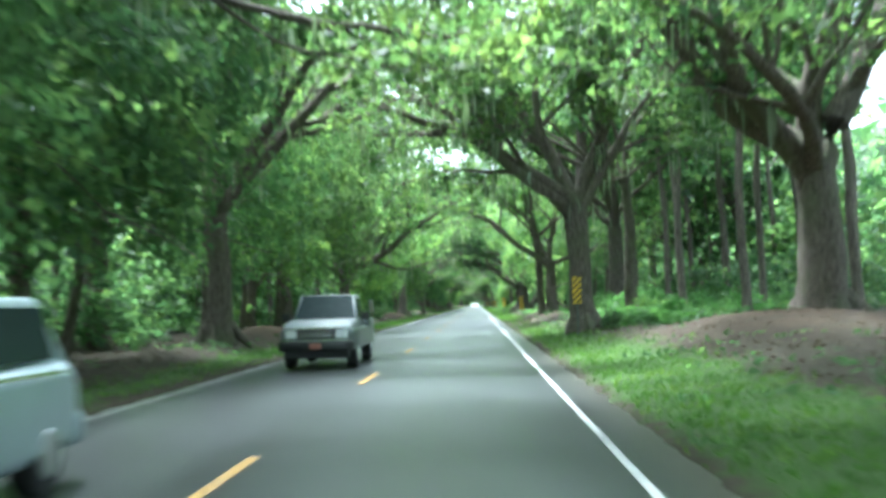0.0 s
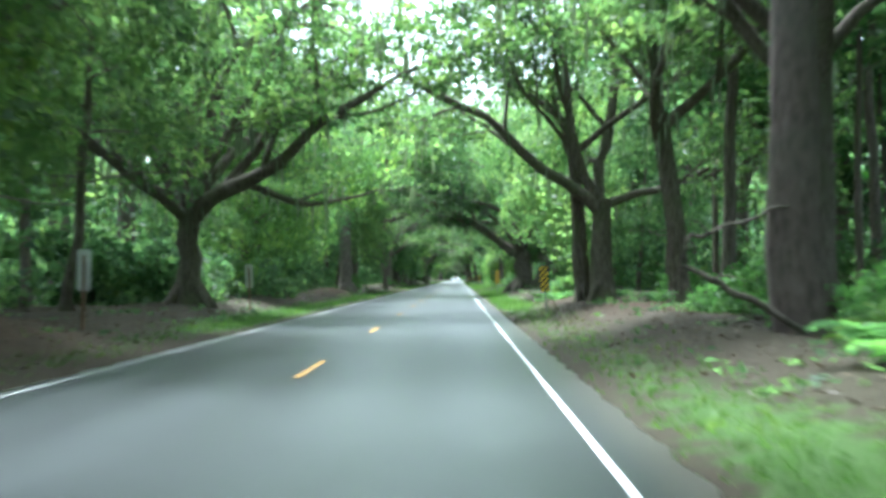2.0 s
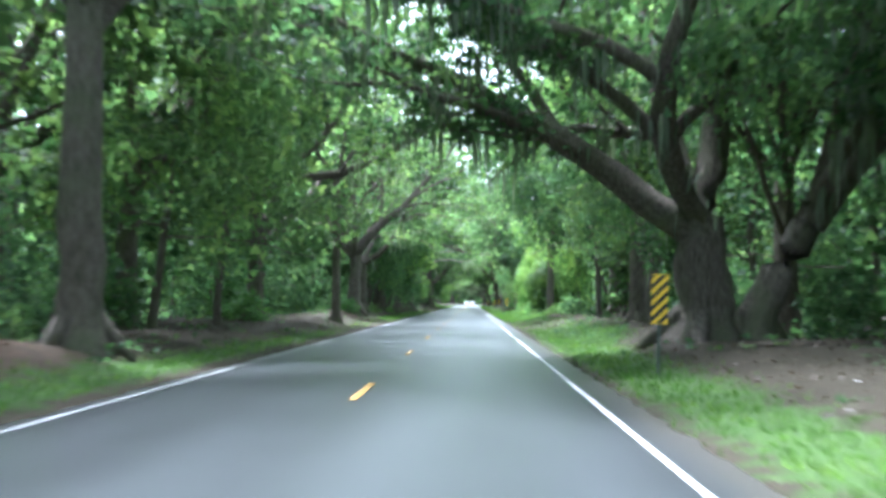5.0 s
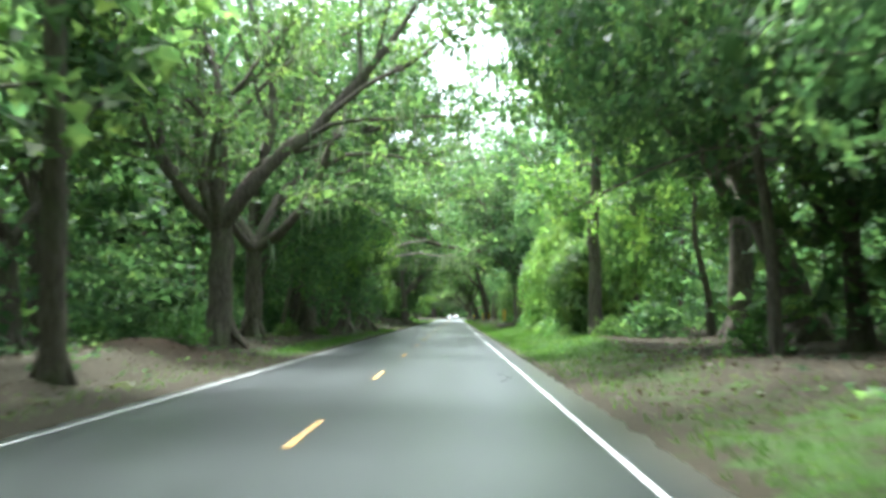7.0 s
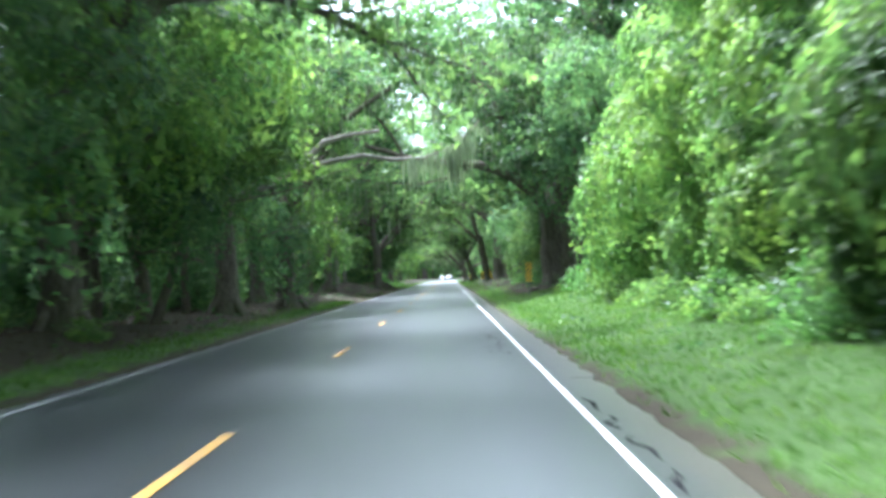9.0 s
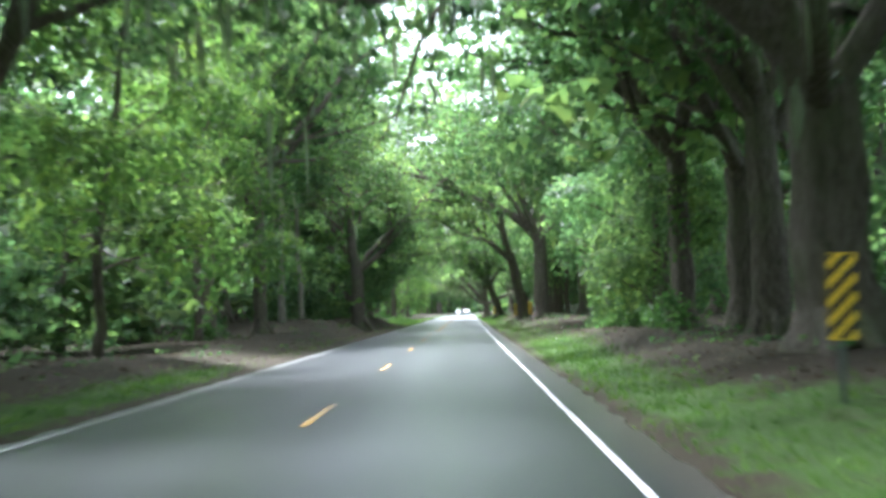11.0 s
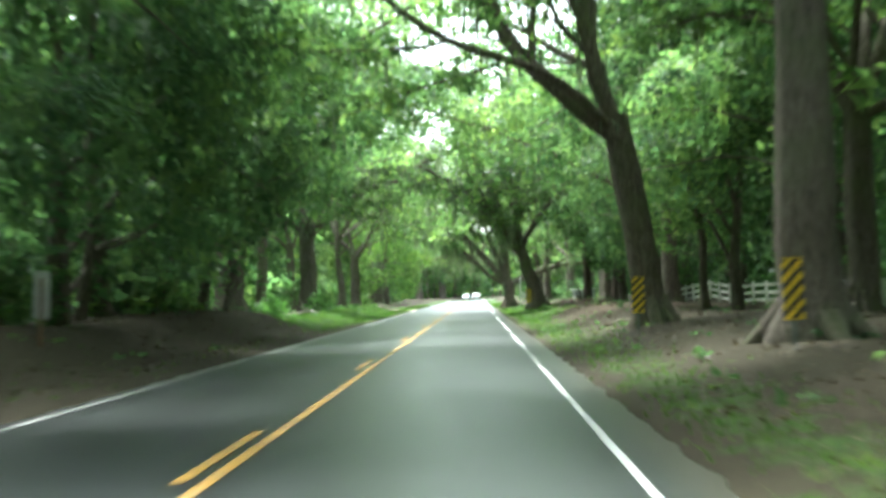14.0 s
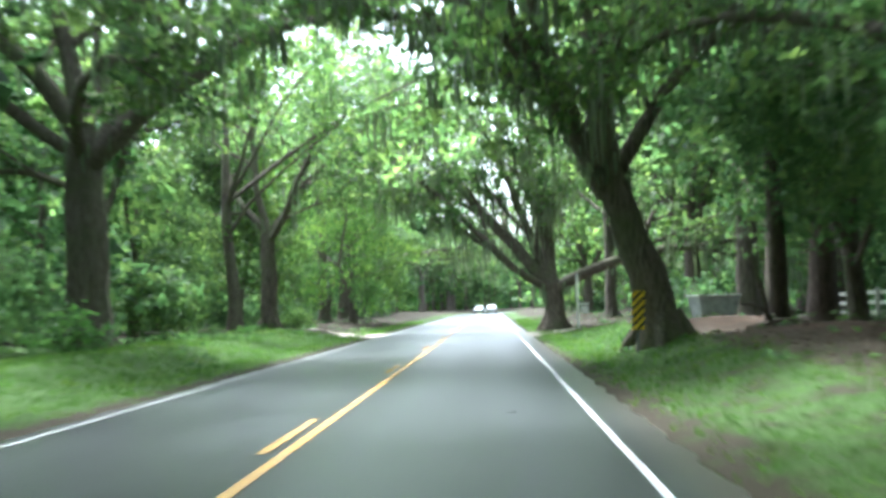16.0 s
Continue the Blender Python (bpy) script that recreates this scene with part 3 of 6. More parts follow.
def pine(name, seed, r, height, crown_from, leaf=0.28, per=26, leafy=LEAF_DEEP, bark=BARK_PINE, label="", coarse=False):
    g = Growth(seed, coarse)
    hs = np.linspace(-0.4, height, 12)
    pts = np.stack([np.cumsum(g.rng.standard_normal(12) * 0.09), np.cumsum(g.rng.standard_normal(12) * 0.09), hs], 1)
    pts -= [pts[0, 0], pts[0, 1], 0]
    g.stem = g.tube(pts, r * (1 + 0.35 * np.exp(-np.clip(hs, 0, 99) / 0.5)) * (1 - 0.72 * np.clip(hs / height, 0, 1)), 9)
    for i in range(13):
        z = crown_from + (height - crown_from) * (i + g.rng.random()) / 13
        k = np.interp(z, hs, np.arange(12))
        p = np.array([np.interp(z, hs, pts[:, 0]), np.interp(z, hs, pts[:, 1]), z])
        a = g.rng.uniform(0, 2 * np.pi)
        ln = g.rng.uniform(1.6, 3.4) * (1.1 - 0.5 * (z - crown_from) / (height - crown_from))
        g.branch(p, (math.cos(a), math.sin(a), 0.25), ln, r * 0.22, 2, 3, 0.2, 0.2, 3, 5, g.stem, int(k))
    root = tagged(new(name), label or "tall straight forest tree with a bare trunk", "tree")
    put("trunk", g.wood("trunk", bark), root)
    put("crown", leaves("crown", np.array(g.tips), g.rng, per, leaf, (0.6, 0.6, 0.4), leafy), root)
    return root


def leafy_tree(name, seed, r, height, low, width, leaf=0.155, per=45, leafy=LEAF_BRIGHT, bark=BARK, label="", toward=0.0, depth=3, coarse=False):
    """A roadside broadleaf whose foliage hangs down to the height low."""
    g = Growth(seed, coarse)
    hs = np.linspace(-0.4, height, 10)
    pts = np.stack([np.linspace(0, toward, 10) + np.cumsum(g.rng.standard_normal(10) * 0.1), np.cumsum(g.rng.standard_normal(10) * 0.1), hs], 1)
    g.stem = g.tube(pts, r * (1 + 0.3 * np.exp(-np.clip(hs, 0, 9) / 0.4)) * (1 - 0.75 * np.clip(hs / height, 0, 1)), 8)
    k, ends = 12, []
    for i in range(k):
        u = (i + g.rng.random()) / k
        z = low + (height - low) * u
        p = np.array([np.interp(z, hs, pts[:, 0]), np.interp(z, hs, pts[:, 1]), z])
        a = i * 2.4 + g.rng.uniform(-0.4, 0.4)
        ln = width * 0.55 * g.rng.uniform(0.7, 1.1) * (1.05 - 0.55 * u * u)
        ends.append(p + np.array([math.cos(a), math.sin(a), 0.25]) * ln * 0.72)
        g.branch(p, (math.cos(a), math.sin(a), 0.35 - 0.2 * (1 - u)), ln, r * 0.3 * (1 - 0.5 * u), depth - 1, depth, 0.16, 0.0, 4, 5, g.stem, int(np.interp(z, hs, np.arange(10))))
    root = tagged(new(name), label or "leafy roadside tree with low hanging foliage", "tree")
    put("trunk", g.wood("trunk", bark), root)
    if coarse:
        put("crown", leaves("crown", np.array(g.tips), g.rng, per, leaf, (0.45, 0.45, 0.17), leafy, 0.65, 0.16), root)
    else:
        masses = [(*q, width * g.rng.uniform(0.15, 0.23), g.rng.uniform(0.6, 0.9)) for q in ends]
        put("crown", lobe_leaves("crown", masses, g.rng, 27, leaf * 1.12, leafy, body=0.25), root)
    return root


def shrub(name, seed, w, h, count, leaf, leafy, label, category="shrub", stems=5):
    g = Growth(seed)
    tips = []
    for i in range(stems):
        a, rr = g.rng.uniform(0, 2 * np.pi), g.rng.uniform(0.1, 0.75) * w / 2
        pts, _ = g.path((0.15 * math.cos(a), 0.15 * math.sin(a), -0.15), (math.cos(a) * rr, math.sin(a) * rr, h * 0.75), h * 0.9, 4, 0.12, 0)
        g.tube(pts, np.linspace(0.03, 0.008, 5), 3)
        tips += list(pts[1:])
    a = g.rng.uniform(0, 2 * np.pi, count)
    rr = np.sqrt(g.rng.random(count)) * w / 2
    zz = h * np.sqrt(np.clip(1 - (rr / (w / 2)) ** 2, 0.05, 1)) * g.rng.uniform(0.25, 1.0, count)
    lump = 1 + 0.3 * np.sin(3 * a + seed) * np.sin(zz * 2.3)
    tips = np.concatenate([np.array(tips), np.stack([np.cos(a) * rr * lump, np.sin(a) * rr * lump, zz], 1)])
    root = tagged(new(name), label, category)
    put("stem", g.wood("stem", BARK), root)
    put("foliage", leaves("foliage", tips, g.rng, 5, leaf * 0.86, (0.16, 0.16, 0.11), leafy, 0.55, 0.1), root)
    return root


def fern(name, seed, fronds, length):
    """A clump of arching fronds with paired leaflets."""
    rng = np.random.default_rng(seed)
    V, F = [], []
    for i in range(fronds):
        a, el = i * 2.4 + rng.uniform(-0.3, 0.3), rng.uniform(0.9, 1.3)
        ln = length * rng.uniform(0.7, 1.15)
        d = np.array([math.cos(a), math.sin(a), 0])
        s = np.array([-d[1], d[0], 0])
        for j in range(9):
            u = 0.15 + 0.85 * j / 9
            c = d * ln * u * 0.75 + np.array([0, 0, ln * (math.sin(el) * u * 1.3 - 0.85 * u * u)])
            w = ln * 0.26 * math.sin(math.pi * min(1, 0.18 + 0.85 * u)) + 0.02
            for sg in (-1, 1):
                b = len(V)
                V += [c, c + s * sg * w * 0.5 + d * 0.06 * ln + [0, 0, 0.01], c + s * sg * w + d * 0.05 * ln - [0, 0, 0.05 * ln], c + s * sg * w * 0.5 - d * 0.03 * ln]
                F.append((b, b + 1, b + 2, b + 3))
    root = tagged(new(name), "clump of bright green ferns on leaf litter", "fern")
    put("fronds", mesh_from("fronds", np.array(V), np.array(F), LEAF_FERN), root)
    return root


def stand(ob, x, y, turn=0.0, size=1.0, sink=0.05):
    """The pose at which a plant stands on the ground."""
    return Matrix.LocRotScale((x, y, float(land(x, y)) - sink), Euler((0, 0, radians(turn))), (size, size, size))


# ---------------------------------------------------------------- the old trees along the road
OLD = []
GAPS = [(38, 47, -1.5, 3.0, 0.75), (84, 106, -2.6, 3.8, 0.7), (203, 226, 4.2, 3.4, 0.66), (360, 392, -2.4, 4.0, 0.32)]


def hero(ob, x, y):
    ob.matrix_basis = stand(ob, x, y)
    OLD.append((x, y))
    for o in ob.children:
        prune(o, x, y, ob.matrix_basis.translation.z)
    return ob


def prune(o, x, y, z):
    """Cuts away what would hang into the traffic's clear height."""
    me = o.data
    v = np.empty(len(me.vertices) * 3, np.float32)
    me.vertices.foreach_get("co", v)
    v = v.reshape(-1, 3)
    k = 3 if len(me.loops) == 3 * len(me.polygons) else 4
    f = np.empty(len(me.loops), np.int32)
    me.loops.foreach_get("vertex_index", f)
    f = f.reshape(-1, k)
    c = v[f].mean(1) + [x, y, z]
    ok = ~((np.abs(c[:, 0]) < (4.4 if k == 3 else 3.4)) & (c[:, 2] < (4.8 if k == 3 else 3.2)))
    if k == 3:
        # the crowns leave gaps of sky over the road
        shy = np.random.default_rng(int(abs(x * 7 + y * 13))).random(len(c) // 5 + 1).repeat(5)[:len(c)]
        for y0, y1, mid, half, share in GAPS:
            ok &= ~((np.abs(c[:, 0] - mid) < half) & (c[:, 1] > y0) & (c[:, 1] < y1) & (c[:, 2] > 7.5) & (shy < share))
    if not ok.all():
        o.data = mesh_from(me.name, v, f[ok], me.materials[0], me.polygons[0].use_smooth)


# right of the road (azimuth 180 reaches over it)
hero(oak("oak_tree", 11, 0.75, 4.4, [(172, 42, 8, .6), (30, 72, 7, .7), (200, 58, 8, .5), (95, 55, 7, .5), (265, 40, 6, .4)], moss=.35, per=18), 11.6, 30.7)
hero(oak("oak_tree", 12, 0.47, 4.6, [(183, 24, 9, .5), (95, 80, 9, .72), (165, 50, 9, .55), (200, 62, 8, .55), (205, 50, 8, .45), (20, 60, 8, .55), (15, 58, 7, .42), (60, 45, 7, .38)], moss=.4, label="huge oak with limbs reaching over the road"), 5.98, 41.3)
hero(pine("tall_pine", 13, 0.43, 21, 9, bark=BARK_RED), 8.0, 59.6)
hero(oak("oak_tree", 14, 0.34, 6.2, [(175, 60, 6, .6), (350, 45, 6, .6), (90, 75, 6, .6), (250, 50, 5, .5)], lean=(-.6, 0), label="slender oak with a crooked stem"), 9.3, 76.8)
hero(oak("oak_tree", 15, 0.42, 4.0, [(185, 62, 8, .6), (5, 32, 9, .55), (15, 12, 7, .45), (150, 55, 8, .5), (100, 68, 8, .6), (215, 35, 7, .4), (180, 62, 10, .55)], second=(-0.75, 0.5, 0.28, 6.0)), 7.7, 83.9)
hero(oak("oak_tree", 16, 0.74, 3.0, [(180, 48, 9, .55), (6, 50, 8.5, .88), (228, 52, 8, .5), (350, 62, 8, .5), (125, 50, 9, .5), (40, 66, 8, .6), (75, 70, 9, .6), (270, 30, 7, .4)], moss=.7, per=38, leafy=LEAF_DEEP, label="massive old oak with dense dark foliage and moss", second=(1.25, -0.3, 0.42, 3.4, (1.5, 0.1))), 7.3, 129.6)
hero(oak("oak_tree", 17, 0.5, 5.4, [(175, 35, 8, .6), (150, 55, 8, .6), (20, 60, 7, .6), (230, 40, 7, .5)], lean=(-2.0, -.3), label="oak leaning toward the road"), 12.4, 175.8)
hero(pine("tall_pine", 180, 0.24, 18, 9, bark=BARK_RED), 12.9, 126.4)
hero(pine("tall_pine", 18, 0.33, 19, 5.5, leafy=LEAF_BRIGHT, bark=BARK), 8.1, 191.9)
hero(pine("tall_pine", 19, 0.26, 17, 6.0, leafy=LEAF_BRIGHT, bark=BARK), 10.6, 197.7)
hero(oak("oak_tree", 20, 0.6, 4.0, [(180, 60, 10, .55), (215, 66, 9, .5), (90, 66, 8, .6), (10, 50, 8, .5), (265, 35, 7, .4), (150, 60, 8, .5)], moss=.6, per=46, leafy=LEAF_DEEP), 7.6, 242.5)
# the darker leaf tone stands in for shade on this crown
hero(oak("oak_tree", 21, 0.5, 6.0, [(185, 48, 11, .6), (205, 60, 10, .55), (20, 55, 7, .55), (100, 65, 8, .6), (265, 42, 6, .5)], moss=.3, leafy=LEAF_DEEP), 13.5, 297.5)
hero(oak("oak_tree", 22, 0.58, 6.8, [(182, 56, 11, .6), (90, 78, 9, .7), (25, 60, 8, .5), (160, 68, 11, .5), (210, 66, 11, .5), (205, 40, 9, .4), (10, 40, 5, .3)], per=32, moss=.3, label="tall oak with a thick dark trunk"), 7.8, 310.6)
hero(oak("oak_tree", 23, 0.45, 5.8, [(182, 38, 11, .65), (172, 62, 8, .55), (90, 70, 8, .5), (215, 30, 8, .4)], lean=(-.8, -.2), per=32, moss=.3, label="oak with a trunk arching over the road"), 6.9, 322.2)
hero(oak("oak_tree", 24, 0.4, 5.6, [(175, 68, 8, .5), (10, 55, 8, .55), (40, 66, 8, .5), (340, 30, 8, .4), (110, 60, 7, .5), (250, 50, 6, .4)], per=32, moss=.2), 12.0, 320.2)
hero(oak("oak_tree", 25, 0.5, 4.4, [(188, 58, 9, .6), (80, 78, 9, .65), (172, 60, 9, .45), (200, 70, 8.5, .5), (30, 55, 7, .45), (250, 45, 6, .4)], lean=(-1.3, -.2), per=32, moss=.7, label="leaning oak heavily hung with grey moss"), 6.2, 365.3)
hero(oak("oak_tree", 26, 0.54, 2.3, [(182, 48, 10, .6), (2, 30, 9, .5), (95, 62, 8, .6), (205, 25, 9, .45), (150, 70, 8, .5)], per=32, moss=1.0, label="broad oak with low spreading limbs and moss"), 5.05, 392.0)
hero(pine("tall_pine", 27, 0.45, 20, 7, bark=BARK_RED), 12.4, 373.3)
hero(oak("oak_tree", 28, 0.55, 5.0, [(185, 50, 7, .5), (80, 70, 7, .6), (10, 50, 7, .5)], moss=.4), 13.2, 360.9)
hero(pine("tall_pine", 29, 0.28, 17, 6, bark=BARK_RED), 9.8, 368.4)
# left of the road (azimuth 0 reaches over it)
hero(oak("oak_tree", 31, 0.5, 5.0, [(0, 40, 8, .55), (25, 60, 8, .55), (180, 55, 7, .5), (100, 65, 8, .6), (285, 35, 7, .4)]), -6.6, 37.1)
hero(oak("oak_tree", 32, 0.48, 3.4, [(5, 40, 8, .6), (178, 18, 6, .4), (100, 70, 9, .6), (50, 58, 9, .55), (150, 56, 9, .55), (20, 66, 9, .5), (215, 50, 8, .5), (290, 45, 6, .35), (5, 62, 11, .5)], moss=.6, per=26, label="broad oak with a long limb over the road"), -7.5, 80.7)
hero(oak("oak_tree", 33, 0.5, 7.0, [(20, 60, 8, .6), (170, 62, 7, .6), (60, 50, 8, .5), (280, 45, 6, .4)], moss=.4), -6.3, 124.0)
hero(oak("oak_tree", 34, 0.23, 8.0, [(10, 55, 7, .6), (180, 60, 7, .6), (90, 70, 7, .6)], moss=.2, label="slim oak with a straight dark trunk"), -5.9, 163.0)
hero(oak("oak_tree", 35, 0.48, 4.6, [(0, 28, 10, .62), (150, 62, 8, .6), (25, 60, 9, .5), (195, 45, 8, .55), (270, 40, 7, .4), (85, 75, 8, .6)], moss=.3, per=15, label="forked oak with bare dark limbs over the road"), -7.0, 183.0)
hero(oak("oak_tree", 361, 0.42, 4.2, [(350, 30, 9, .55), (40, 58, 8, .5), (130, 66, 8, .6), (220, 48, 7, .5)], moss=.5, per=24, kids=3, depth=3), -7.2, 191.0)
hero(oak("oak_tree", 37, 0.5, 5.0, [(0, 40, 8, .5), (60, 60, 8, .5), (180, 50, 7, .5), (280, 30, 7, .4)], moss=.5), -6.0, 238.0)
hero(pine("tall_pine", 38, 0.22, 16, 7, bark=BARK_PALE, label="thin tree with a pale trunk"), -8.7, 289.8)
hero(pine("tall_pine", 39, 0.16, 14, 6, bark=BARK_PALE, label="thin tree with a pale trunk"), -8.7, 297.0)
hero(oak("oak_tree", 40, 0.5, 4.6, [(35, 52, 8, .45), (100, 84, 8, .8), (170, 60, 7, .5), (0, 30, 7, .4)], moss=.3, label="forked oak with one pale limb"), -5.7, 305.0)
hero(oak("oak_tree", 41, 0.42, 5.4, [(5, 45, 8, .5), (170, 60, 7, .5), (80, 70, 7, .6)], per=32, moss=.4), -7.8, 336.2)
hero(oak("oak_tree", 42, 0.45, 5.4, [(10, 40, 9, .5), (190, 55, 7, .5), (90, 70, 8, .6), (290, 30, 7, .4)], per=32, moss=.4), -10.3, 345.6)
hero(oak("oak_tree", 43, 0.6, 6.2, [(3, 48, 12, .58), (30, 62, 12, .55), (350, 66, 10, .5), (180, 22, 7, .4), (110, 76, 8, .6), (200, 60, 7, .5), (290, 45, 7, .35)], per=46, moss=.5, bark=BARK, label="great oak with pale upper limbs beside a grass clearing"), -9.8, 370.2)
hero(oak("oak_tree", 44, 0.4, 5.0, [(10, 50, 8, .5), (170, 60, 7, .5), (80, 70, 8, .6), (320, 30, 7, .4)], per=32, moss=.6), -8.9, 392.5)
hero(oak("oak_tree", 45, 0.35, 5.5, [(30, 60, 7, .5), (190, 60, 7, .5), (100, 75, 7, .6)], per=32, moss=.5), -12.5, 379.0)
hero(oak("oak_tree", 46, 0.6, 4.0, [(0, 28, 11, .5), (30, 50, 9, .5), (160, 60, 8, .5), (90, 70, 8, .6), (290, 30, 8, .4)], moss=.8), -10.0, 430.0)

hero(oak("oak_tree", 241, 0.46, 5.6, [(0, 42, 9.5, .6), (30, 54, 9, .55), (330, 50, 8.5, .5), (60, 70, 8, .5), (180, 50, 7, .5), (10, 66, 9, .5)], moss=.6, per=34, label="oak with long dark limbs over the road"), -7.2, 209.4)

# tall oaks added to close the canopy; those below y 25 cast shade unseen
for x, y, seed in [(-8.6, 6, 201), (8.8, 13, 202), (10.6, 67, 204), (-9.2, 20, 214), (-9.4, 33, 216), (9.4, 4, 217), (-12.6, 292, 218), (9.4, 263, 219), (-8.2, 152, 205), (8.8, 150, 206), (-9.6, 250, 207), (9.8, 254, 208), (-9.8, 276, 209), (11.2, 283, 210), (-9.4, 65.6, 213), (-8.0, -8, 211), (8.2, -6, 212)]:
    o = 0 if x < 0 else 180
    # three right-hand oaks get darker leaves in place of shade
    hero(oak("oak_tree", seed, 0.4, 6.2, [(o + 4, 44, 10, .6), (o + 40, 58, 9, .55), (o - 42, 55, 9, .55), (o + 175, 62, 7, .5), (o + 100, 76, 8, .6)], moss=.3, per=32, leafy=LEAF_DEEP if seed in (208, 210, 219) else LEAF_OAK, label="tall oak added to close the canopy over the road"), x, y)

for x, y, seed in [(-9.8, 207, 221), (-9.8, 232, 224), (14.0, 236, 225), (11.5, 162, 226), (-8.8, 323, 227), (10.6, 340, 228), (-8.6, 199, 229), (-9.0, 216, 230), (-13.0, 299, 232), (-8.9, 316, 233), (-9.4, 414, 234), (9.6, 408, 235), (-8.9, 284, 238)]:
    o = 0 if x < 0 else 180
    hero(oak("oak_tree", seed, 0.36, 8.5, [(o + 5, 50 if x < 0 and y < 300 else 46, 9, .6), (o + 130, 66, 8, .55), (o - 100, 60, 8, .55), (o + 60, 80, 8, .6)], moss=.2, per=34, leafy=LEAF_DEEP, label="tall slim oak with a dense dark crown"), x, y)

# younger broadleaf trees whose foliage hangs low beside the road
LOW = [(-8.4, 19, 101, 10, 2.6, 8.5, 1.2), (-8.8, 28, 102, 11, 2.8, 8.5, 1.6), (-8.6, 50, 103, 10, 2.4, 8.0, 1.0), (-9.0, 60, 104, 10, 2.4, 8.0, 1.0), (-8.6, 71, 105, 10, 3.0, 7.5, 0.6),
       (-8.4, 136, 106, 11, 2.6, 8.5, 1.0), (-8.6, 146, 107, 11, 2.6, 8.0, 1.0), (9.6, 143, 108, 11, 2.6, 8.0, -1.0), (10.2, 156, 109, 11, 3.0, 8.5, -2.0), (9.2, 168, 110, 12, 4.0, 8.5, -1.0),
       (-11.4, 104, 52, 14, 2.4, 9.0, 0.6), (14.6, 106, 54, 13, 2.4, 8.5, -0.6), (14.2, 115, 56, 13, 3.4, 7.0, 0.0), (-8.0, 203.5, 57, 11, 1.8, 8.0, 1.2), (-8.2, 215, 58, 11, 1.6, 8.0, 1.4), (-8.4, 226.5, 115, 12, 1.6, 8.5, 1.4), (-8.8, 235, 116, 12, 1.6, 8.5, 1.0), (12.6, 351, 117, 12, 2.0, 8.0, -0.5), (13.4, 366, 118, 12, 2.0, 8.0, -0.5), (13.0, 327, 119, 11, 3.4, 8.5, -1.6),
       (-7.4, 218, 59, 9, 3.6, 7.5, 1.8), (12.0, 186, 60, 9, 1.4, 7.5, -0.8), (9.4, 267, 61, 10, 0.9, 6.0, 0.0), (10.2, 272, 62, 9, 1.8, 7.0, -0.5),
       (-8.6, 256, 63, 11, 2.4, 8.0, 0.8), (-8.8, 270, 64, 11, 2.4, 8.0, 0.8), (-7.8, 319, 65, 12, 1.4, 8.5, 1.0), (-8.2, 328, 66, 12, 2.8, 8.5, 1.0),
       (-12.4, 400, 67, 10, 1.2, 8.5, 2.0), (-9.0, 410, 68, 9, 0.8, 7.5, 1.5), (10.8, 334, 69, 13, 3.2, 8.5, -1.4), (10.4, 347, 70, 13, 3.2, 8.5, -1.2), (-8.2, 332, 113, 13, 4.4, 9.5, 2.2), (-8.8, 342, 114, 13.5, 4.6, 9.5, 1.6), (12.8, 133, 120, 11, 1.0, 7.5, 0.0), (11.2, 140, 121, 11, 1.2, 7.0, 0.0)]
for x, y, seed, h, low, w, toward in LOW:
    # LEAF_DEEP puts shade into the leaf colour of the trees listed
    hero(leafy_tree("broadleaf_tree", seed, 0.16, h, low, w, toward=toward, leafy=LEAF_DEEP if seed in (54, 55, 56, 53, 57, 58, 61, 62, 101, 102, 65, 66, 69, 70, 113, 114, 109, 110, 115, 116, 117, 118, 119, 120, 121) else LEAF_OAK if seed > 104 or seed in (52, 53, 54, 55, 56) else LEAF_BRIGHT), x, y)

# ---------------------------------------------------------------- the wood behind them
FOREST = [
    oak("forest_oak", 71, 0.38, 5.5, [(10, 55, 7, .55), (130, 60, 7, .55), (250, 50, 7, .5), (60, 80, 7, .6)], leaf=0.5, per=11, moss=0, leafy=LEAF_DEEP, depth=3, kids=3, label="forest oak with dense dark foliage", spread=(0.8, 0.8, 0.55), coarse=True),
    oak("forest_oak", 72, 0.45, 4.5, [(40, 45, 8, .55), (160, 60, 7, .55), (280, 45, 7, .5), (200, 80, 7, .6)], leaf=0.5, per=11, moss=0, leafy=LEAF_OAK, depth=3, kids=3, label="forest oak with dense dark foliage", spread=(0.8, 0.8, 0.55), coarse=True),
    pine("forest_pine", 73, 0.21, 21, 10, leaf=0.52, per=10, coarse=True), pine("forest_pine", 74, 0.15, 18, 7.5, leaf=0.52, per=10, coarse=True),
    leafy_tree("understory_tree", 75, 0.14, 9, 1.4, 7.0, leaf=0.45, per=10, leafy=LEAF_DEEP, label="understory tree with foliage down to the ground", coarse=True),
    leafy_tree("understory_tree", 76, 0.12, 7, 0.9, 6.0, leaf=0.44, per=10, leafy=LEAF_OAK, label="understory tree with foliage down to the ground", coarse=True)]
rnd = random.Random(4)
placed = list(OLD)


def clear(x, y, gap):
    return all((x - a) ** 2 + (y - b) ** 2 > gap * gap for a, b in placed)


used = [False] * len(FOREST)


def plant(i, x, y, size):
    m = stand(None, x, y, rnd.uniform(0, 360), size, 0.1)
    if used[i]:
        ob = copy_thing(FOREST[i], m)
    else:
        ob, used[i] = FOREST[i], True
        ob.matrix_basis = m
    ob["group"] = "trees of the wood"
    placed.append((x, y))


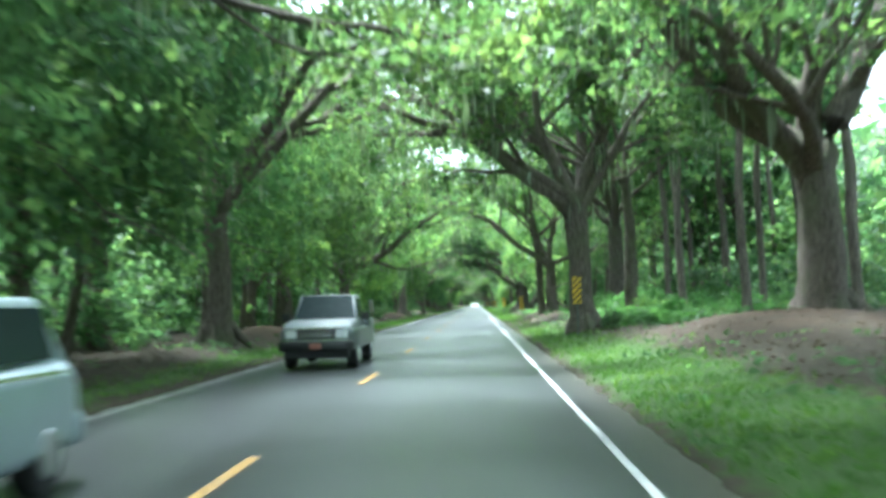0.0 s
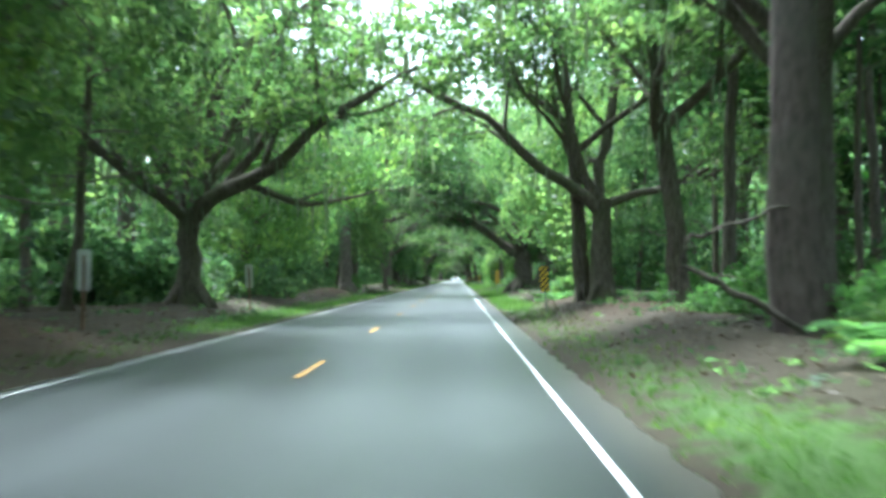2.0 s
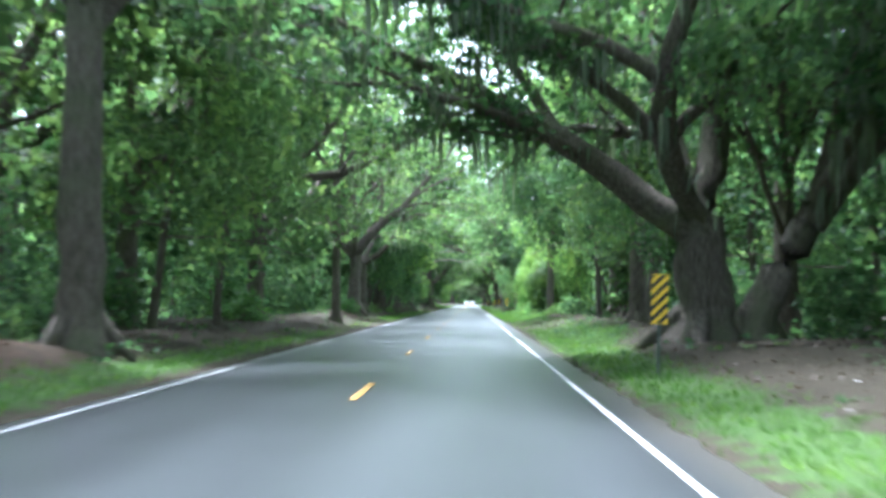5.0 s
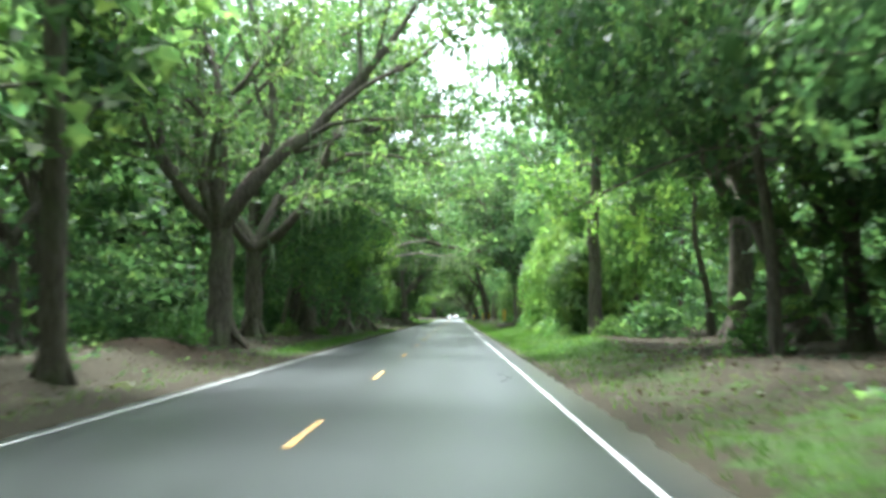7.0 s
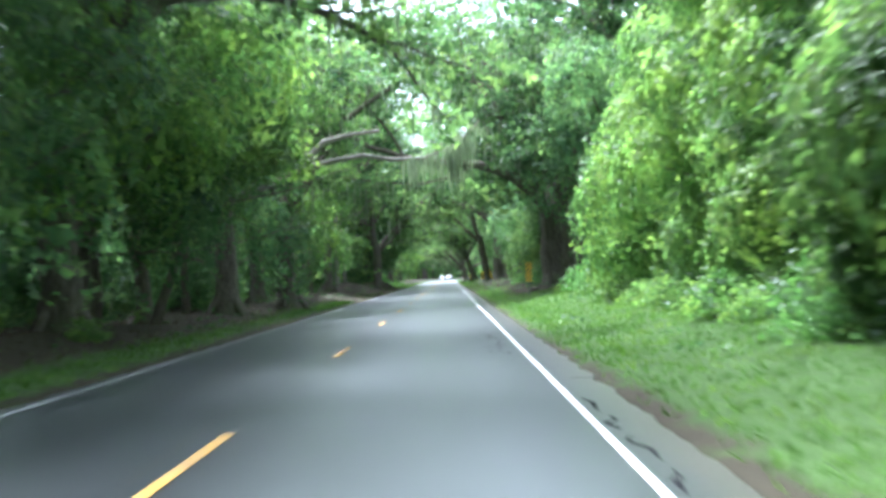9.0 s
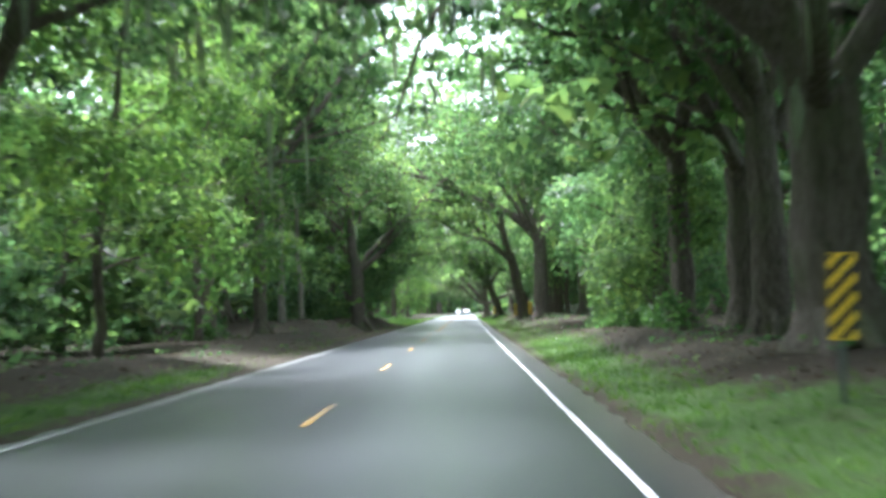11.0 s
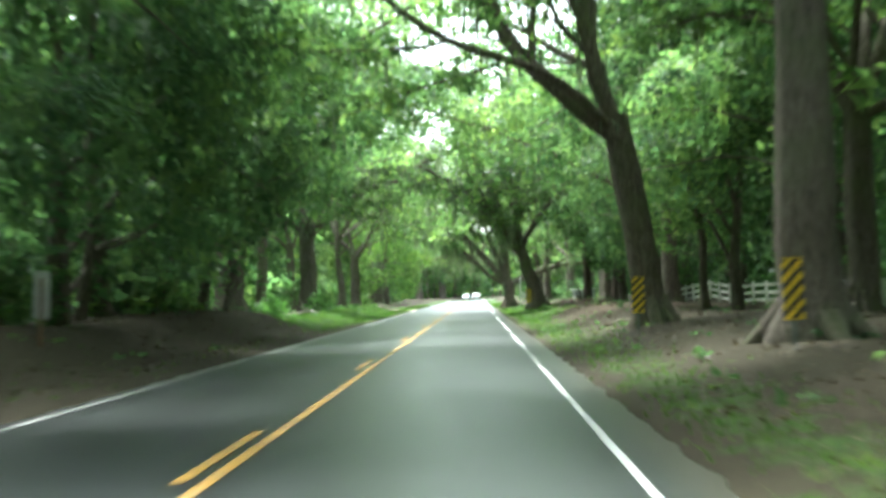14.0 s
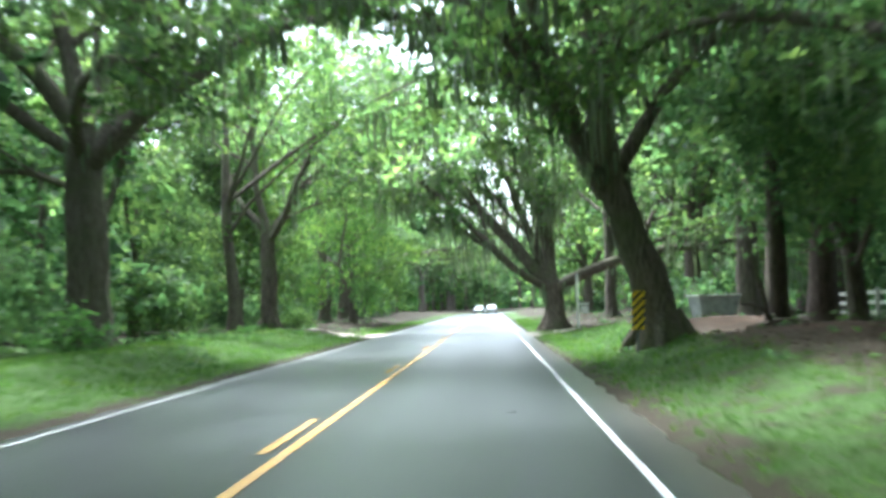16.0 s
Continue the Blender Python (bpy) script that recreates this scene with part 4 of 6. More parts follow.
for x, y, i in [(11.5, 51, 2), (14, 46.5, 3), (16.5, 56, 2), (13, 64, 3), (17.5, 68, 2), (12.2, 72, 2), (15.5, 78, 3), (19, 50, 2), (20, 62, 3), (18.5, 84, 2), (13.5, 90, 3), (16, 98, 2), (22, 74, 2), (21, 90, 3),
                (12.8, 58, 3), (15, 38, 2), (18, 33, 3), (25, 72, 5), (24, 84, 4), (23, 94, 4)]:
    plant(i, x, y, rnd.uniform(0.9, 1.15))
for y in range(284, 404, 7):
    plant(rnd.choice((0, 1)), rnd.uniform(17.4, 19.6), y + rnd.uniform(-2, 2), rnd.uniform(0.95, 1.2))
for x, y in [(18.5, 95), (19, 107), (22.5, 100), (23, 88)]:
    plant(rnd.choice((0, 1)), x, y, rnd.uniform(0.95, 1.15))
for y in range(286, 338, 16):
    plant(rnd.choice((0, 1)), rnd.uniform(-15.5, -12.5), y + rnd.uniform(-2, 2), rnd.uniform(0.95, 1.15))
for side in (-1, 1):
    for near, far, step, gap in ((9.5, 14, 8.5, 3.4), (15, 22, 8.5, 3.5), (23, 32, 22, 3.5)):
        # rows start behind the camera; the trees there are unseen and block skylight
        y = -55.0
        while y < 520:
            x = side * rnd.uniform(near, far) + float(road_x(y))
            if side > 0 and 268 < y < 420 and near > 12:
                x = max(x, rnd.uniform(20.5, 25))
            yy = y + rnd.uniform(-2.5, 2.5)
            open_ground = (near < 12 and 88 < yy < 121) or (near < 12 and yy > 458) or (side < 0 and 396 < yy < 442 and near < 12) or (side > 0 and 182 < yy < 236 and near < 12) or (side < 0 and 330 < yy < 398 and near < 12) or (side > 0 and 262 < yy < 335 and near < 12)
            if not open_ground and clear(x, yy, gap):
                i = rnd.choice((0, 1, 2, 3, 4, 5) if near < 12 else (0, 1, 2, 3, 4, 4, 5))
                if side > 0 and 330 < yy < 400 and near < 12:
                    i = rnd.choice((0, 1, 2))
                if side > 0 and yy < 112:
                    if rnd.random() < 0.3:
                        y += step * 0.7
                        continue
                    i = rnd.choice((2, 3, 2, 3, 1, 4) if near > 20 else (2, 3))
                plant(i, x, yy, rnd.uniform(0.85, 1.2) if near < 12 else rnd.uniform(1.05, 1.4))
            y += step * rnd.uniform(0.75, 1.25)
for y in range(470, 640, 9):
    for k in range(3):
        x = float(road_x(y)) + rnd.choice((-1, 1)) * rnd.uniform(15, 32)
        if clear(x, y, 4):
            plant(rnd.choice((0, 1, 2, 4)), x, y, rnd.uniform(0.9, 1.25))

for k in range(26):
    x, y = rnd.uniform(-22, 3), rnd.uniform(572, 640)
    if clear(x, y, 3):
        plant(rnd.choice((1, 4, 5, 5)), x, y, rnd.uniform(0.9, 1.3))

# far wood that closes the view on all sides
rng = np.random.default_rng(9)


def far_wood(name, xs, ys, count, top):
    n = count
    x, y = rng.uniform(*xs, n), rng.uniform(*ys, n)
    c = np.stack([x, y, land(x, y) + rng.uniform(0, 1, n) ** 0.8 * top * rng.uniform(0.7, 1.0, n)], 1)
    return tagged(put(name, leaves(name, c, rng, 1, 1.15, (0.4, 0.4, 0.4), LEAF_DEEP, 0.35)), "distant woodland foliage", "woodland", kind="stuff")


def wood_edge(name, side, x0, y0, y1):
    """The lumpy edge and roof of the wood that goes on behind the nearer trees, in scraps of leafy surface; the roof is made of rounded crowns."""
    across = np.concatenate([np.zeros(7), np.arange(1.5, 60, 2.4), np.arange(60, 232, 6.0)])
    up = np.concatenate([np.linspace(-0.5, 13, 7), np.full(len(across) - 7, 12.0)])
    ys = np.arange(y0, y1, 2.4)
    Y, A = np.meshgrid(ys, across, indexing="ij")
    U = np.broadcast_to(up, Y.shape)
    lump = np.sin(Y * 0.41 + U * 0.35) * np.sin(Y * 0.173 - U * 0.22 + side) + 0.6 * np.sin(Y * 0.93 + U * 0.9 + A * 0.21) + rng.normal(0, 0.35, Y.shape)
    cell = 8.0
    grid = rng.random((64, 256, 4))
    ca, cy = np.floor(A / cell).astype(int), np.floor((Y - y0) / cell).astype(int)
    roof = np.zeros(Y.shape)
    for da in (-1, 0, 1):
        for dy in (-1, 0, 1):
            q = grid[(ca + da) % 64, (cy + dy) % 256]
            d2 = (A - (ca + da + q[..., 0]) * cell) ** 2 + (Y - y0 - (cy + dy + q[..., 1]) * cell) ** 2
            r = 4.4 + 2.6 * q[..., 2]
            roof = np.maximum(roof, (0.8 + 0.5 * q[..., 3]) * np.sqrt(np.maximum(0, r * r - d2)))
    X = side * (x0 + A + np.where(A == 0, lump * 1.5, lump * 0.5))
    Z = U + np.where(A > 0, roof + rng.normal(0, 0.35, Y.shape), lump * 0.4 * (U > 1))
    X = X + road_x(Y) * (Y > BEND)
    k = len(across)
    i = np.arange(len(ys) * k).reshape(len(ys), k)
    V = np.stack([X, Y, Z], -1).reshape(-1, 3)
    quads = V[np.stack([i[:-1, :-1], i[:-1, 1:], i[1:, 1:], i[1:, :-1]], -1).reshape(-1, 4)]
    mid = quads.mean(1, keepdims=True)
    quads = mid + (quads - mid) * 1.06
    me = mesh_from(name, quads.reshape(-1, 3), np.arange(len(quads) * 4).reshape(-1, 4), LEAF_DEEP, False)
    return tagged(put(name, me), "dense woodland behind the roadside trees", "woodland", kind="stuff")


wood_edge("deep_woods", -1, 41, -90, 740)
wood_edge("deep_woods", 1, 43, -90, 740)
far_wood("far_woods", (-42, -34), (-20, 600), 22000, 19)
far_wood("far_woods", (35, 44), (-20, 560), 20000, 19)
far_wood("far_woods", (-45, 160), (690, 730), 12000, 24)
# stands out of view behind the start
far_wood("far_woods", (-45, 45), (-75, -55), 7000, 20)


def undergrowth(name, xs, ys, count, top, leaf=0.5):
    """Saplings and brush that fill the wood between the trunks."""
    k = count // 14
    x, y = rng.uniform(*xs, k), rng.uniform(*ys, k)
    x = x + road_x(y)
    c = np.stack([x, y, land(x, y) + 0.3 + rng.random(k) ** 1.3 * top], 1)
    return tagged(put(name, leaves(name, c, rng, 14, leaf, (0.75, 0.75, 0.45), LEAF_DEEP, 0.5)), "brush and saplings filling the wood", "undergrowth", kind="stuff")


undergrowth("undergrowth", (-34, -19), (-10, 520), 50000, 6.0)
undergrowth("undergrowth", (22, 36), (-10, 520), 50000, 6.0)
undergrowth("undergrowth", (-19, -11.5), (5, 340), 46000, 4.6, 0.34)
undergrowth("undergrowth", (-21, -14), (340, 400), 12000, 5.0, 0.34)
undergrowth("undergrowth", (-19, -11), (400, 470), 9000, 4.0, 0.36)
undergrowth("undergrowth", (12, 22), (112, 262), 26000, 4.6, 0.34)
undergrowth("undergrowth", (17, 22), (5, 112), 9000, 2.6, 0.36)
undergrowth("undergrowth", (17.5, 23), (285, 400), 14000, 6.0, 0.36)

# shrubs and ferns
SHRUBS = [shrub("shrub", 81, 1.9, 1.3, 80, 0.24, LEAF_DEEP, "low dark green shrub on the forest floor"),
          shrub("shrub", 82, 2.6, 1.9, 105, 0.26, LEAF_FERN, "leafy green shrub on the forest edge"),
          shrub("shrub", 83, 3.2, 2.7, 140, 0.3, LEAF_DEEP, "tall dense shrub under the trees"),
          shrub("shrub", 84, 2.2, 1.4, 130, 0.2, LEAF_BRIGHT, "bright green shrub beside the verge")]
FERNS = [fern("fern", 85, 9, 0.85), fern("fern", 86, 11, 1.1)]
seen = set()


def strew(kinds, i, x, y, size, group):
    m = stand(None, x, y, rnd.uniform(0, 360), size, 0.06)
    ob = kinds[i]
    if ob.name in seen:
        ob = copy_thing(ob, m)
    else:
        ob.matrix_basis = m
    seen.add(ob.name)
    ob["group"] = group


for side in (-1, 1):
    y = 5.0
    while y < 470:
        for k in range(1):
            x = side * rnd.uniform(9.0, 17) + float(road_x(y))
            if side > 0 and y < 112 and abs(x) < 16:
                continue
            if not ((side < 0 and 332 < y < 394) or (side > 0 and 262 < y < 385)) or (abs(x) > 14.5 and side < 0):
                strew(SHRUBS, rnd.choice((0, 1, 2, 2)), x, y + rnd.uniform(-2, 2), rnd.uniform(0.7, 1.3), "shrubs of the wood")
        y += 6.2
for x, y, s, i in [(6.7, 37.6, .55, 0), (8.6, 43.6, .7, 3), (9.8, 46.6, .8, 3), (10.6, 42.8, .6, 1), (-8.5, 86, .8, 1), (8.2, 92, .8, 3), (7.9, 99, .9, 3), (8.6, 106, 1.0, 3), (8.4, 112, .8, 0), (-8.2, 150, .9, 1), (-6.6, 176, .7, 1),
                   (-7.0, 199, .8, 3), (-6.2, 208, .6, 3), (8.0, 187, .9, 3), (8.0, 200.4, .7, 3), (7.7, 203, .8, 3), (7.4, 206, .8, 3), (7.3, 208.4, .6, 3), (7.5, 211, .8, 3), (7.4, 213.8, .7, 3), (7.3, 216, .8, 3), (7.5, 219, .7, 3), (7.4, 222, .8, 3), (7.5, 225, .7, 1), (7.5, 228, .8, 1), (7.3, 231.5, .7, 3),
                   (8.6, 262, .9, 1), (8.0, 267, .8, 1), (9.4, 276, 1.0, 1), (7.7, 273.4, .8, 0), (8.4, 276.4, .9, 0), (8.0, 270.4, .7, 2), (-9.0, 351, .9, 1), (-11, 361, 1.0, 1), (-8.6, 366, .9, 1), (-8.4, 398, 1.0, 3), (-9.6, 404, 1.1, 3), (-8.0, 330, .7, 3)]:
    strew(SHRUBS, i, x, y, s, "shrubs beside the verge")
for k in range(34):
    y = rnd.uniform(193, 234)
    strew(SHRUBS, rnd.choice((3, 3, 1)), rnd.uniform(6.7, 8.0) + (0.5 if y > 205 else 0.0), y, rnd.uniform(0.4, 0.75), "shrubs beside the verge")
for k in range(26):
    strew(SHRUBS, rnd.choice((0, 2, 2)), rnd.uniform(-13, -8.4), rnd.uniform(186, 240), rnd.uniform(1.0, 1.6), "shrubs of the wood")
for k in range(30):
    strew(SHRUBS, rnd.choice((0, 2, 2)), rnd.uniform(-12.5, -8.6), rnd.uniform(299, 331), rnd.uniform(1.0, 1.7), "shrubs of the wood")
for k in range(40):
    strew(SHRUBS, rnd.choice((0, 2, 2)), rnd.uniform(-13, -8.2), rnd.uniform(82, 130), rnd.uniform(0.9, 1.5), "shrubs of the wood")
for k in range(40):
    strew(SHRUBS, 1, rnd.uniform(8.6, 20), rnd.uniform(47, 80), rnd.uniform(0.5, 1.0), "shrubs under the pines")
for k in range(130):
    strew(FERNS, rnd.randrange(2), rnd.uniform(7.6, 17), rnd.uniform(42, 62), rnd.uniform(0.6, 1.2), "ferns under the trees")
for k in range(30):
    strew(FERNS, rnd.randrange(2), rnd.uniform(7.4, 12), rnd.uniform(37, 46), rnd.uniform(0.5, 0.9), "ferns under the trees")
for k in range(60):
    strew(FERNS, rnd.randrange(2), rnd.uniform(6.9, 13), rnd.uniform(33, 56), rnd.uniform(0.7, 1.25), "ferns under the trees")
for k in range(16):
    strew(SHRUBS, rnd.choice((1, 3)), rnd.uniform(7.6, 14), rnd.uniform(36, 58), rnd.uniform(0.5, 0.85), "shrubs beside the verge")
for k in range(40):
    strew(FERNS, rnd.randrange(2), rnd.uniform(7.2, 18), rnd.uniform(60, 80), rnd.uniform(0.6, 1.25), "ferns under the trees")
for k in range(26):
    strew(FERNS, rnd.randrange(2), rnd.uniform(6.0, 10), rnd.uniform(84, 104), rnd.uniform(0.4, 0.9), "ferns under the trees")
for k in range(30):
    strew(FERNS, rnd.randrange(2), rnd.uniform(-13, -7.4), rnd.uniform(335, 400), rnd.uniform(0.5, 1.0), "ferns under the trees")


# climbing vines that bury a row of trees beside the grass
def vine_thicket(x, y, w, h, seed):
    g = np.random.default_rng(seed)
    lobes = []
    for i in range(15):
        u = i / 14
        z = 0.5 + (h - 1.3) * u ** 0.85
        reach = w / 2 * math.sqrt(max(0.05, 1.05 - (z / h) ** 2.2))
        a = math.pi + (i * 2.4 + g.uniform(-0.5, 0.5)) % (2 * math.pi) * 0.62 - 1.95
        lobes.append((x + math.cos(a) * reach * g.uniform(0.4, 1.05), y + math.sin(a) * reach * g.uniform(0.7, 1.1), z + float(land(x, y)), g.uniform(0.6, 1.55) * (1.08 - 0.2 * u), g.uniform(0.75, 1.1)))
    ob = draped_tree(seed, x, y, 0.2, lobes, LEAF_BRIGHT, "trees buried under bright green climbing vines", 0.115, 84, 0.7)
    ob.name = "vine_thicket"
    tagged(ob, category="vines", group="vine thickets")


for x, y, w, h, seed in [(9.6, 205.4, 4.4, 8.4, 91), (9.7, 211.0, 5.0, 9.8, 92), (9.7, 216.8, 5.0, 8.9, 93), (10.4, 222.8, 4.4, 7.8, 94), (10.6, 199.6, 4.2, 6.4, 95), (11.0, 229.0, 4.2, 6.8, 96), (8.2, 196.2, 2.8, 5.0, 97)]:
    vine_thicket(x, y, w, h, seed)

# trees whose foliage leans over both verges; sun and shade sit in the leaf tone
OVER = "tall leafy tree added to close the canopy and cast shade"
SHADE = "roadside tree with heavy drooping masses of leaves"
BRIGHT = "tree smothered in bright rounded masses of foliage"
draped_tree(301, -8.2, 97.0, 0.3, [(-3.8, 95.6, 6.2, 2.3, .8), (-1.6, 94.6, 8.0, 1.7, .8), (-6.4, 92.6, 4.4, 2.0, .8), (-5.6, 97.4, 8.2, 2.3, .8), (-7.4, 94.6, 6.8, 2.0, .9), (-8.4, 99.0, 9.6, 2.5, .8), (-6.2, 99.5, 4.2, 1.8, .8), (-8.6, 91.6, 3.0, 1.8, .9), (-8.8, 95.0, 9.2, 2.2, .8)], LEAF_BRIGHT, BRIGHT, 0.14, 62, 0.35)
draped_tree(302, -8.6, 107.5, 0.32, [(-6.4, 105.0, 6.0, 2.0, .8), (-5.6, 109.6, 6.0, 2.0, .8), (-7.6, 104.8, 3.6, 1.8, .9), (-7.2, 110.0, 10.4, 2.4, .8), (-8.8, 111.0, 13.0, 2.4, .8), (-5.4, 113.4, 9.6, 2.2, .8), (-4.8, 109.4, 9.4, 2.1, .8)], LEAF_DEEP, SHADE)
# boughs added high on the right to shade the wood behind the old oak
draped_tree(333, 13.0, 121.0, 0.32, [(8.8, 119.0, 10.0, 2.4, .6), (11.0, 122.0, 9.6, 2.4, .6), (12.6, 118.0, 10.4, 2.5, .6), (9.4, 123.6, 12.0, 2.4, .6), (13.8, 122.4, 11.4, 2.5, .6), (11.2, 119.4, 12.8, 2.4, .6), (15.4, 119.4, 10.0, 2.4, .6)], LEAF_DEEP, OVER)
draped_tree(332, -16.6, 399.0, 0.3, [(-14.0, 396.0, 8.6, 2.4, .7), (-16.4, 398.4, 11.2, 2.6, .7), (-13.2, 400.6, 11.4, 2.4, .7), (-18.4, 395.0, 9.4, 2.5, .7), (-15.0, 403.0, 13.4, 2.5, .7), (-17.0, 401.0, 7.4, 2.4, .8), (-12.4, 397.4, 7.4, 2.0, .8)], LEAF_OAK, SHADE, 0.24, 24)
draped_tree(303, 9.2, 102.4, 0.3, [(5.2, 101.6, 8.6, 2.3, .8), (7.0, 98.0, 7.4, 2.2, .8), (7.2, 103.6, 10.6, 2.4, .8), (6.4, 104.8, 5.6, 2.0, .8), (8.4, 100.0, 4.6, 2.0, .9), (8.8, 96.4, 5.2, 1.8, .8), (9.2, 104.0, 3.2, 1.8, .9), (8.6, 98.4, 10.0, 2.3, .8)], LEAF_OAK, BRIGHT, 0.13, 66, 0.4)
draped_tree(304, 11.8, 112.0, 0.3, [(10.6, 110.6, 9.4, 2.2, .8), (10.6, 113.6, 7.0, 2.0, .8), (10.9, 109.4, 6.2, 2.0, .8), (11.4, 112.6, 11.4, 2.3, .8), (11.4, 115.4, 4.8, 1.8, .9), (10.7, 112.0, 4.6, 1.6, .9)], LEAF_OAK, SHADE)
# the same over the shaded verge beside the vines
draped_tree(305, -7.8, 211.5, 0.28, [(-3.4, 213.8, 7.6, 1.9, .8), (-4.8, 210.6, 5.6, 1.8, .8), (-5.6, 213.6, 5.0, 1.7, .8), (-6.2, 209.0, 6.8, 2.0, .8), (-6.6, 206.6, 4.4, 1.7, .9), (-5.4, 216.4, 6.6, 1.9, .8)], LEAF_BRIGHT, SHADE)
draped_tree(306, -8.4, 221.0, 0.28, [(-4.8, 220.0, 8.4, 2.0, .8), (-6.0, 222.6, 5.6, 2.0, .8), (-6.6, 218.4, 4.0, 1.7, .9), (-5.6, 224.4, 7.6, 2.0, .8)], LEAF_DEEP, SHADE)
draped_tree(307, -8.0, 318.0, 0.28, [(-5.0, 317.0, 6.2, 2.1, .8), (-6.4, 314.4, 4.6, 1.9, .9), (-5.4, 320.4, 5.0, 2.0, .8), (-7.0, 318.0, 8.6, 2.4, .8), (-7.2, 322.0, 3.4, 1.8, .9), (-4.4, 321.8, 8.0, 2.2, .8)], LEAF_DEEP, SHADE)
draped_tree(308, -8.6, 327.5, 0.28, [(-5.2, 326.6, 6.0, 2.1, .8), (-6.6, 324.4, 4.4, 1.9, .9), (-5.6, 330.0, 5.4, 2.0, .8), (-7.4, 328.0, 8.8, 2.4, .8), (-7.4, 331.0, 3.6, 1.8, .9), (-4.2, 329.4, 8.2, 2.2, .8)], LEAF_DEEP, SHADE)
draped_tree(310, -8.4, 25.0, 0.28, [(-5.2, 24.0, 6.4, 2.1, .8), (-6.6, 27.0, 4.6, 1.9, .9), (-5.0, 28.6, 8.2, 2.2, .8), (-7.4, 22.4, 4.0, 1.9, .9), (-7.6, 25.0, 9.4, 2.4, .8)], LEAF_DEEP, SHADE)
draped_tree(311, -8.8, 44.0, 0.28, [(-5.4, 43.0, 7.4, 2.1, .8), (-6.8, 46.0, 5.2, 2.0, .9), (-7.6, 41.6, 4.2, 1.9, .9), (-7.6, 44.6, 9.6, 2.4, .8), (-5.0, 47.4, 9.4, 2.0, .8)], LEAF_DEEP, SHADE)
draped_tree(312, -9.0, 54.0, 0.28, [(-7.0, 52.4, 6.0, 2.0, .8), (-7.4, 55.6, 4.4, 1.9, .9), (-7.8, 54.0, 8.8, 2.3, .8), (-5.8, 56.0, 8.4, 2.0, .8)], LEAF_OAK, SHADE)
draped_tree(313, -13.4, 352.0, 0.22, [(-11.8, 350.6, 2.2, 1.7, .9), (-12.4, 353.6, 3.8, 1.9, .8), (-11.6, 356.4, 1.8, 1.5, .9), (-13.6, 351.0, 5.6, 2.1, .8)], LEAF_OAK, SHADE)
draped_tree(314, -14.0, 364.0, 0.22, [(-12.4, 362.6, 2.4, 1.8, .9), (-12.8, 366.0, 4.2, 2.0, .8), (-12.2, 369.4, 2.0, 1.6, .9), (-13.8, 364.0, 6.0, 2.2, .8)], LEAF_DEEP, SHADE)
draped_tree(315, -13.6, 386.0, 0.22, [(-11.4, 384.4, 2.6, 1.9, .9), (-12.0, 388.0, 4.6, 2.1, .8), (-10.8, 381.0, 1.8, 1.5, .9), (-13.0, 385.6, 6.8, 2.3, .8)], LEAF_OAK, SHADE)
draped_tree(316, -8.2, 420.0, 0.3, [(-4.4, 419.0, 5.6, 1.9, .8), (-5.8, 416.4, 3.6, 1.8, .9), (-6.4, 422.4, 6.6, 2.1, .8), (-5.0, 423.0, 3.8, 1.8, .9), (-7.4, 419.0, 8.6, 2.3, .8)], LEAF_BRIGHT, BRIGHT)
draped_tree(317, 12.4, 356.0, 0.25, [(10.2, 355.0, 5.2, 1.9, .8), (11.0, 358.4, 4.2, 1.9, .9), (10.6, 352.0, 6.4, 2.0, .8), (12.0, 356.0, 7.6, 2.3, .8), (9.4, 357.0, 7.4, 1.9, .8)], LEAF_DEEP, SHADE)
draped_tree(318, 11.8, 333.0, 0.25, [(9.0, 331.6, 6.0, 1.9, .8), (10.2, 335.0, 4.8, 1.9, .9), (9.6, 329.4, 7.6, 2.0, .8), (11.2, 333.0, 8.4, 2.3, .8)], LEAF_OAK, SHADE)
draped_tree(319, 8.8, 48.0, 0.3, [(2.2, 46.0, 10.4, 2.3, .6), (-1.0, 48.4, 11.6, 2.4, .6), (4.8, 44.4, 11.2, 2.2, .6), (0.6, 52.4, 12.2, 2.4, .6), (-3.8, 50.0, 12.4, 2.3, .6), (5.2, 50.4, 12.6, 2.3, .6)], LEAF_OAK, OVER, body=0.2)
draped_tree(320, 10.6, 350.0, 0.3, [(3.2, 350.0, 10.2, 2.3, .6), (0.0, 352.6, 11.6, 2.3, .6), (-3.2, 349.4, 12.2, 2.3, .6), (5.4, 346.4, 11.0, 2.2, .6), (6.0, 353.0, 12.4, 2.3, .6)], LEAF_OAK, OVER, body=0.2)
draped_tree(321, -9.6, 388.0, 0.3, [(-4.2, 386.0, 9.6, 2.2, .6), (-1.2, 390.0, 11.2, 2.3, .6), (2.0, 384.4, 12.2, 2.3, .6), (-6.2, 382.0, 11.0, 2.2, .6), (-3.0, 380.0, 12.6, 2.2, .6)], LEAF_OAK, OVER, body=0.2)
draped_tree(324, -9.8, 66.5, 0.3, [(-5.0, 65.0, 10.0, 2.2, .6), (-2.0, 67.0, 11.4, 2.3, .6), (1.4, 64.4, 12.2, 2.3, .6), (-4.4, 70.6, 12.0, 2.3, .6), (3.6, 68.6, 13.0, 2.3, .6), (-6.6, 61.6, 11.2, 2.2, .6)], LEAF_OAK, OVER, body=0.2)
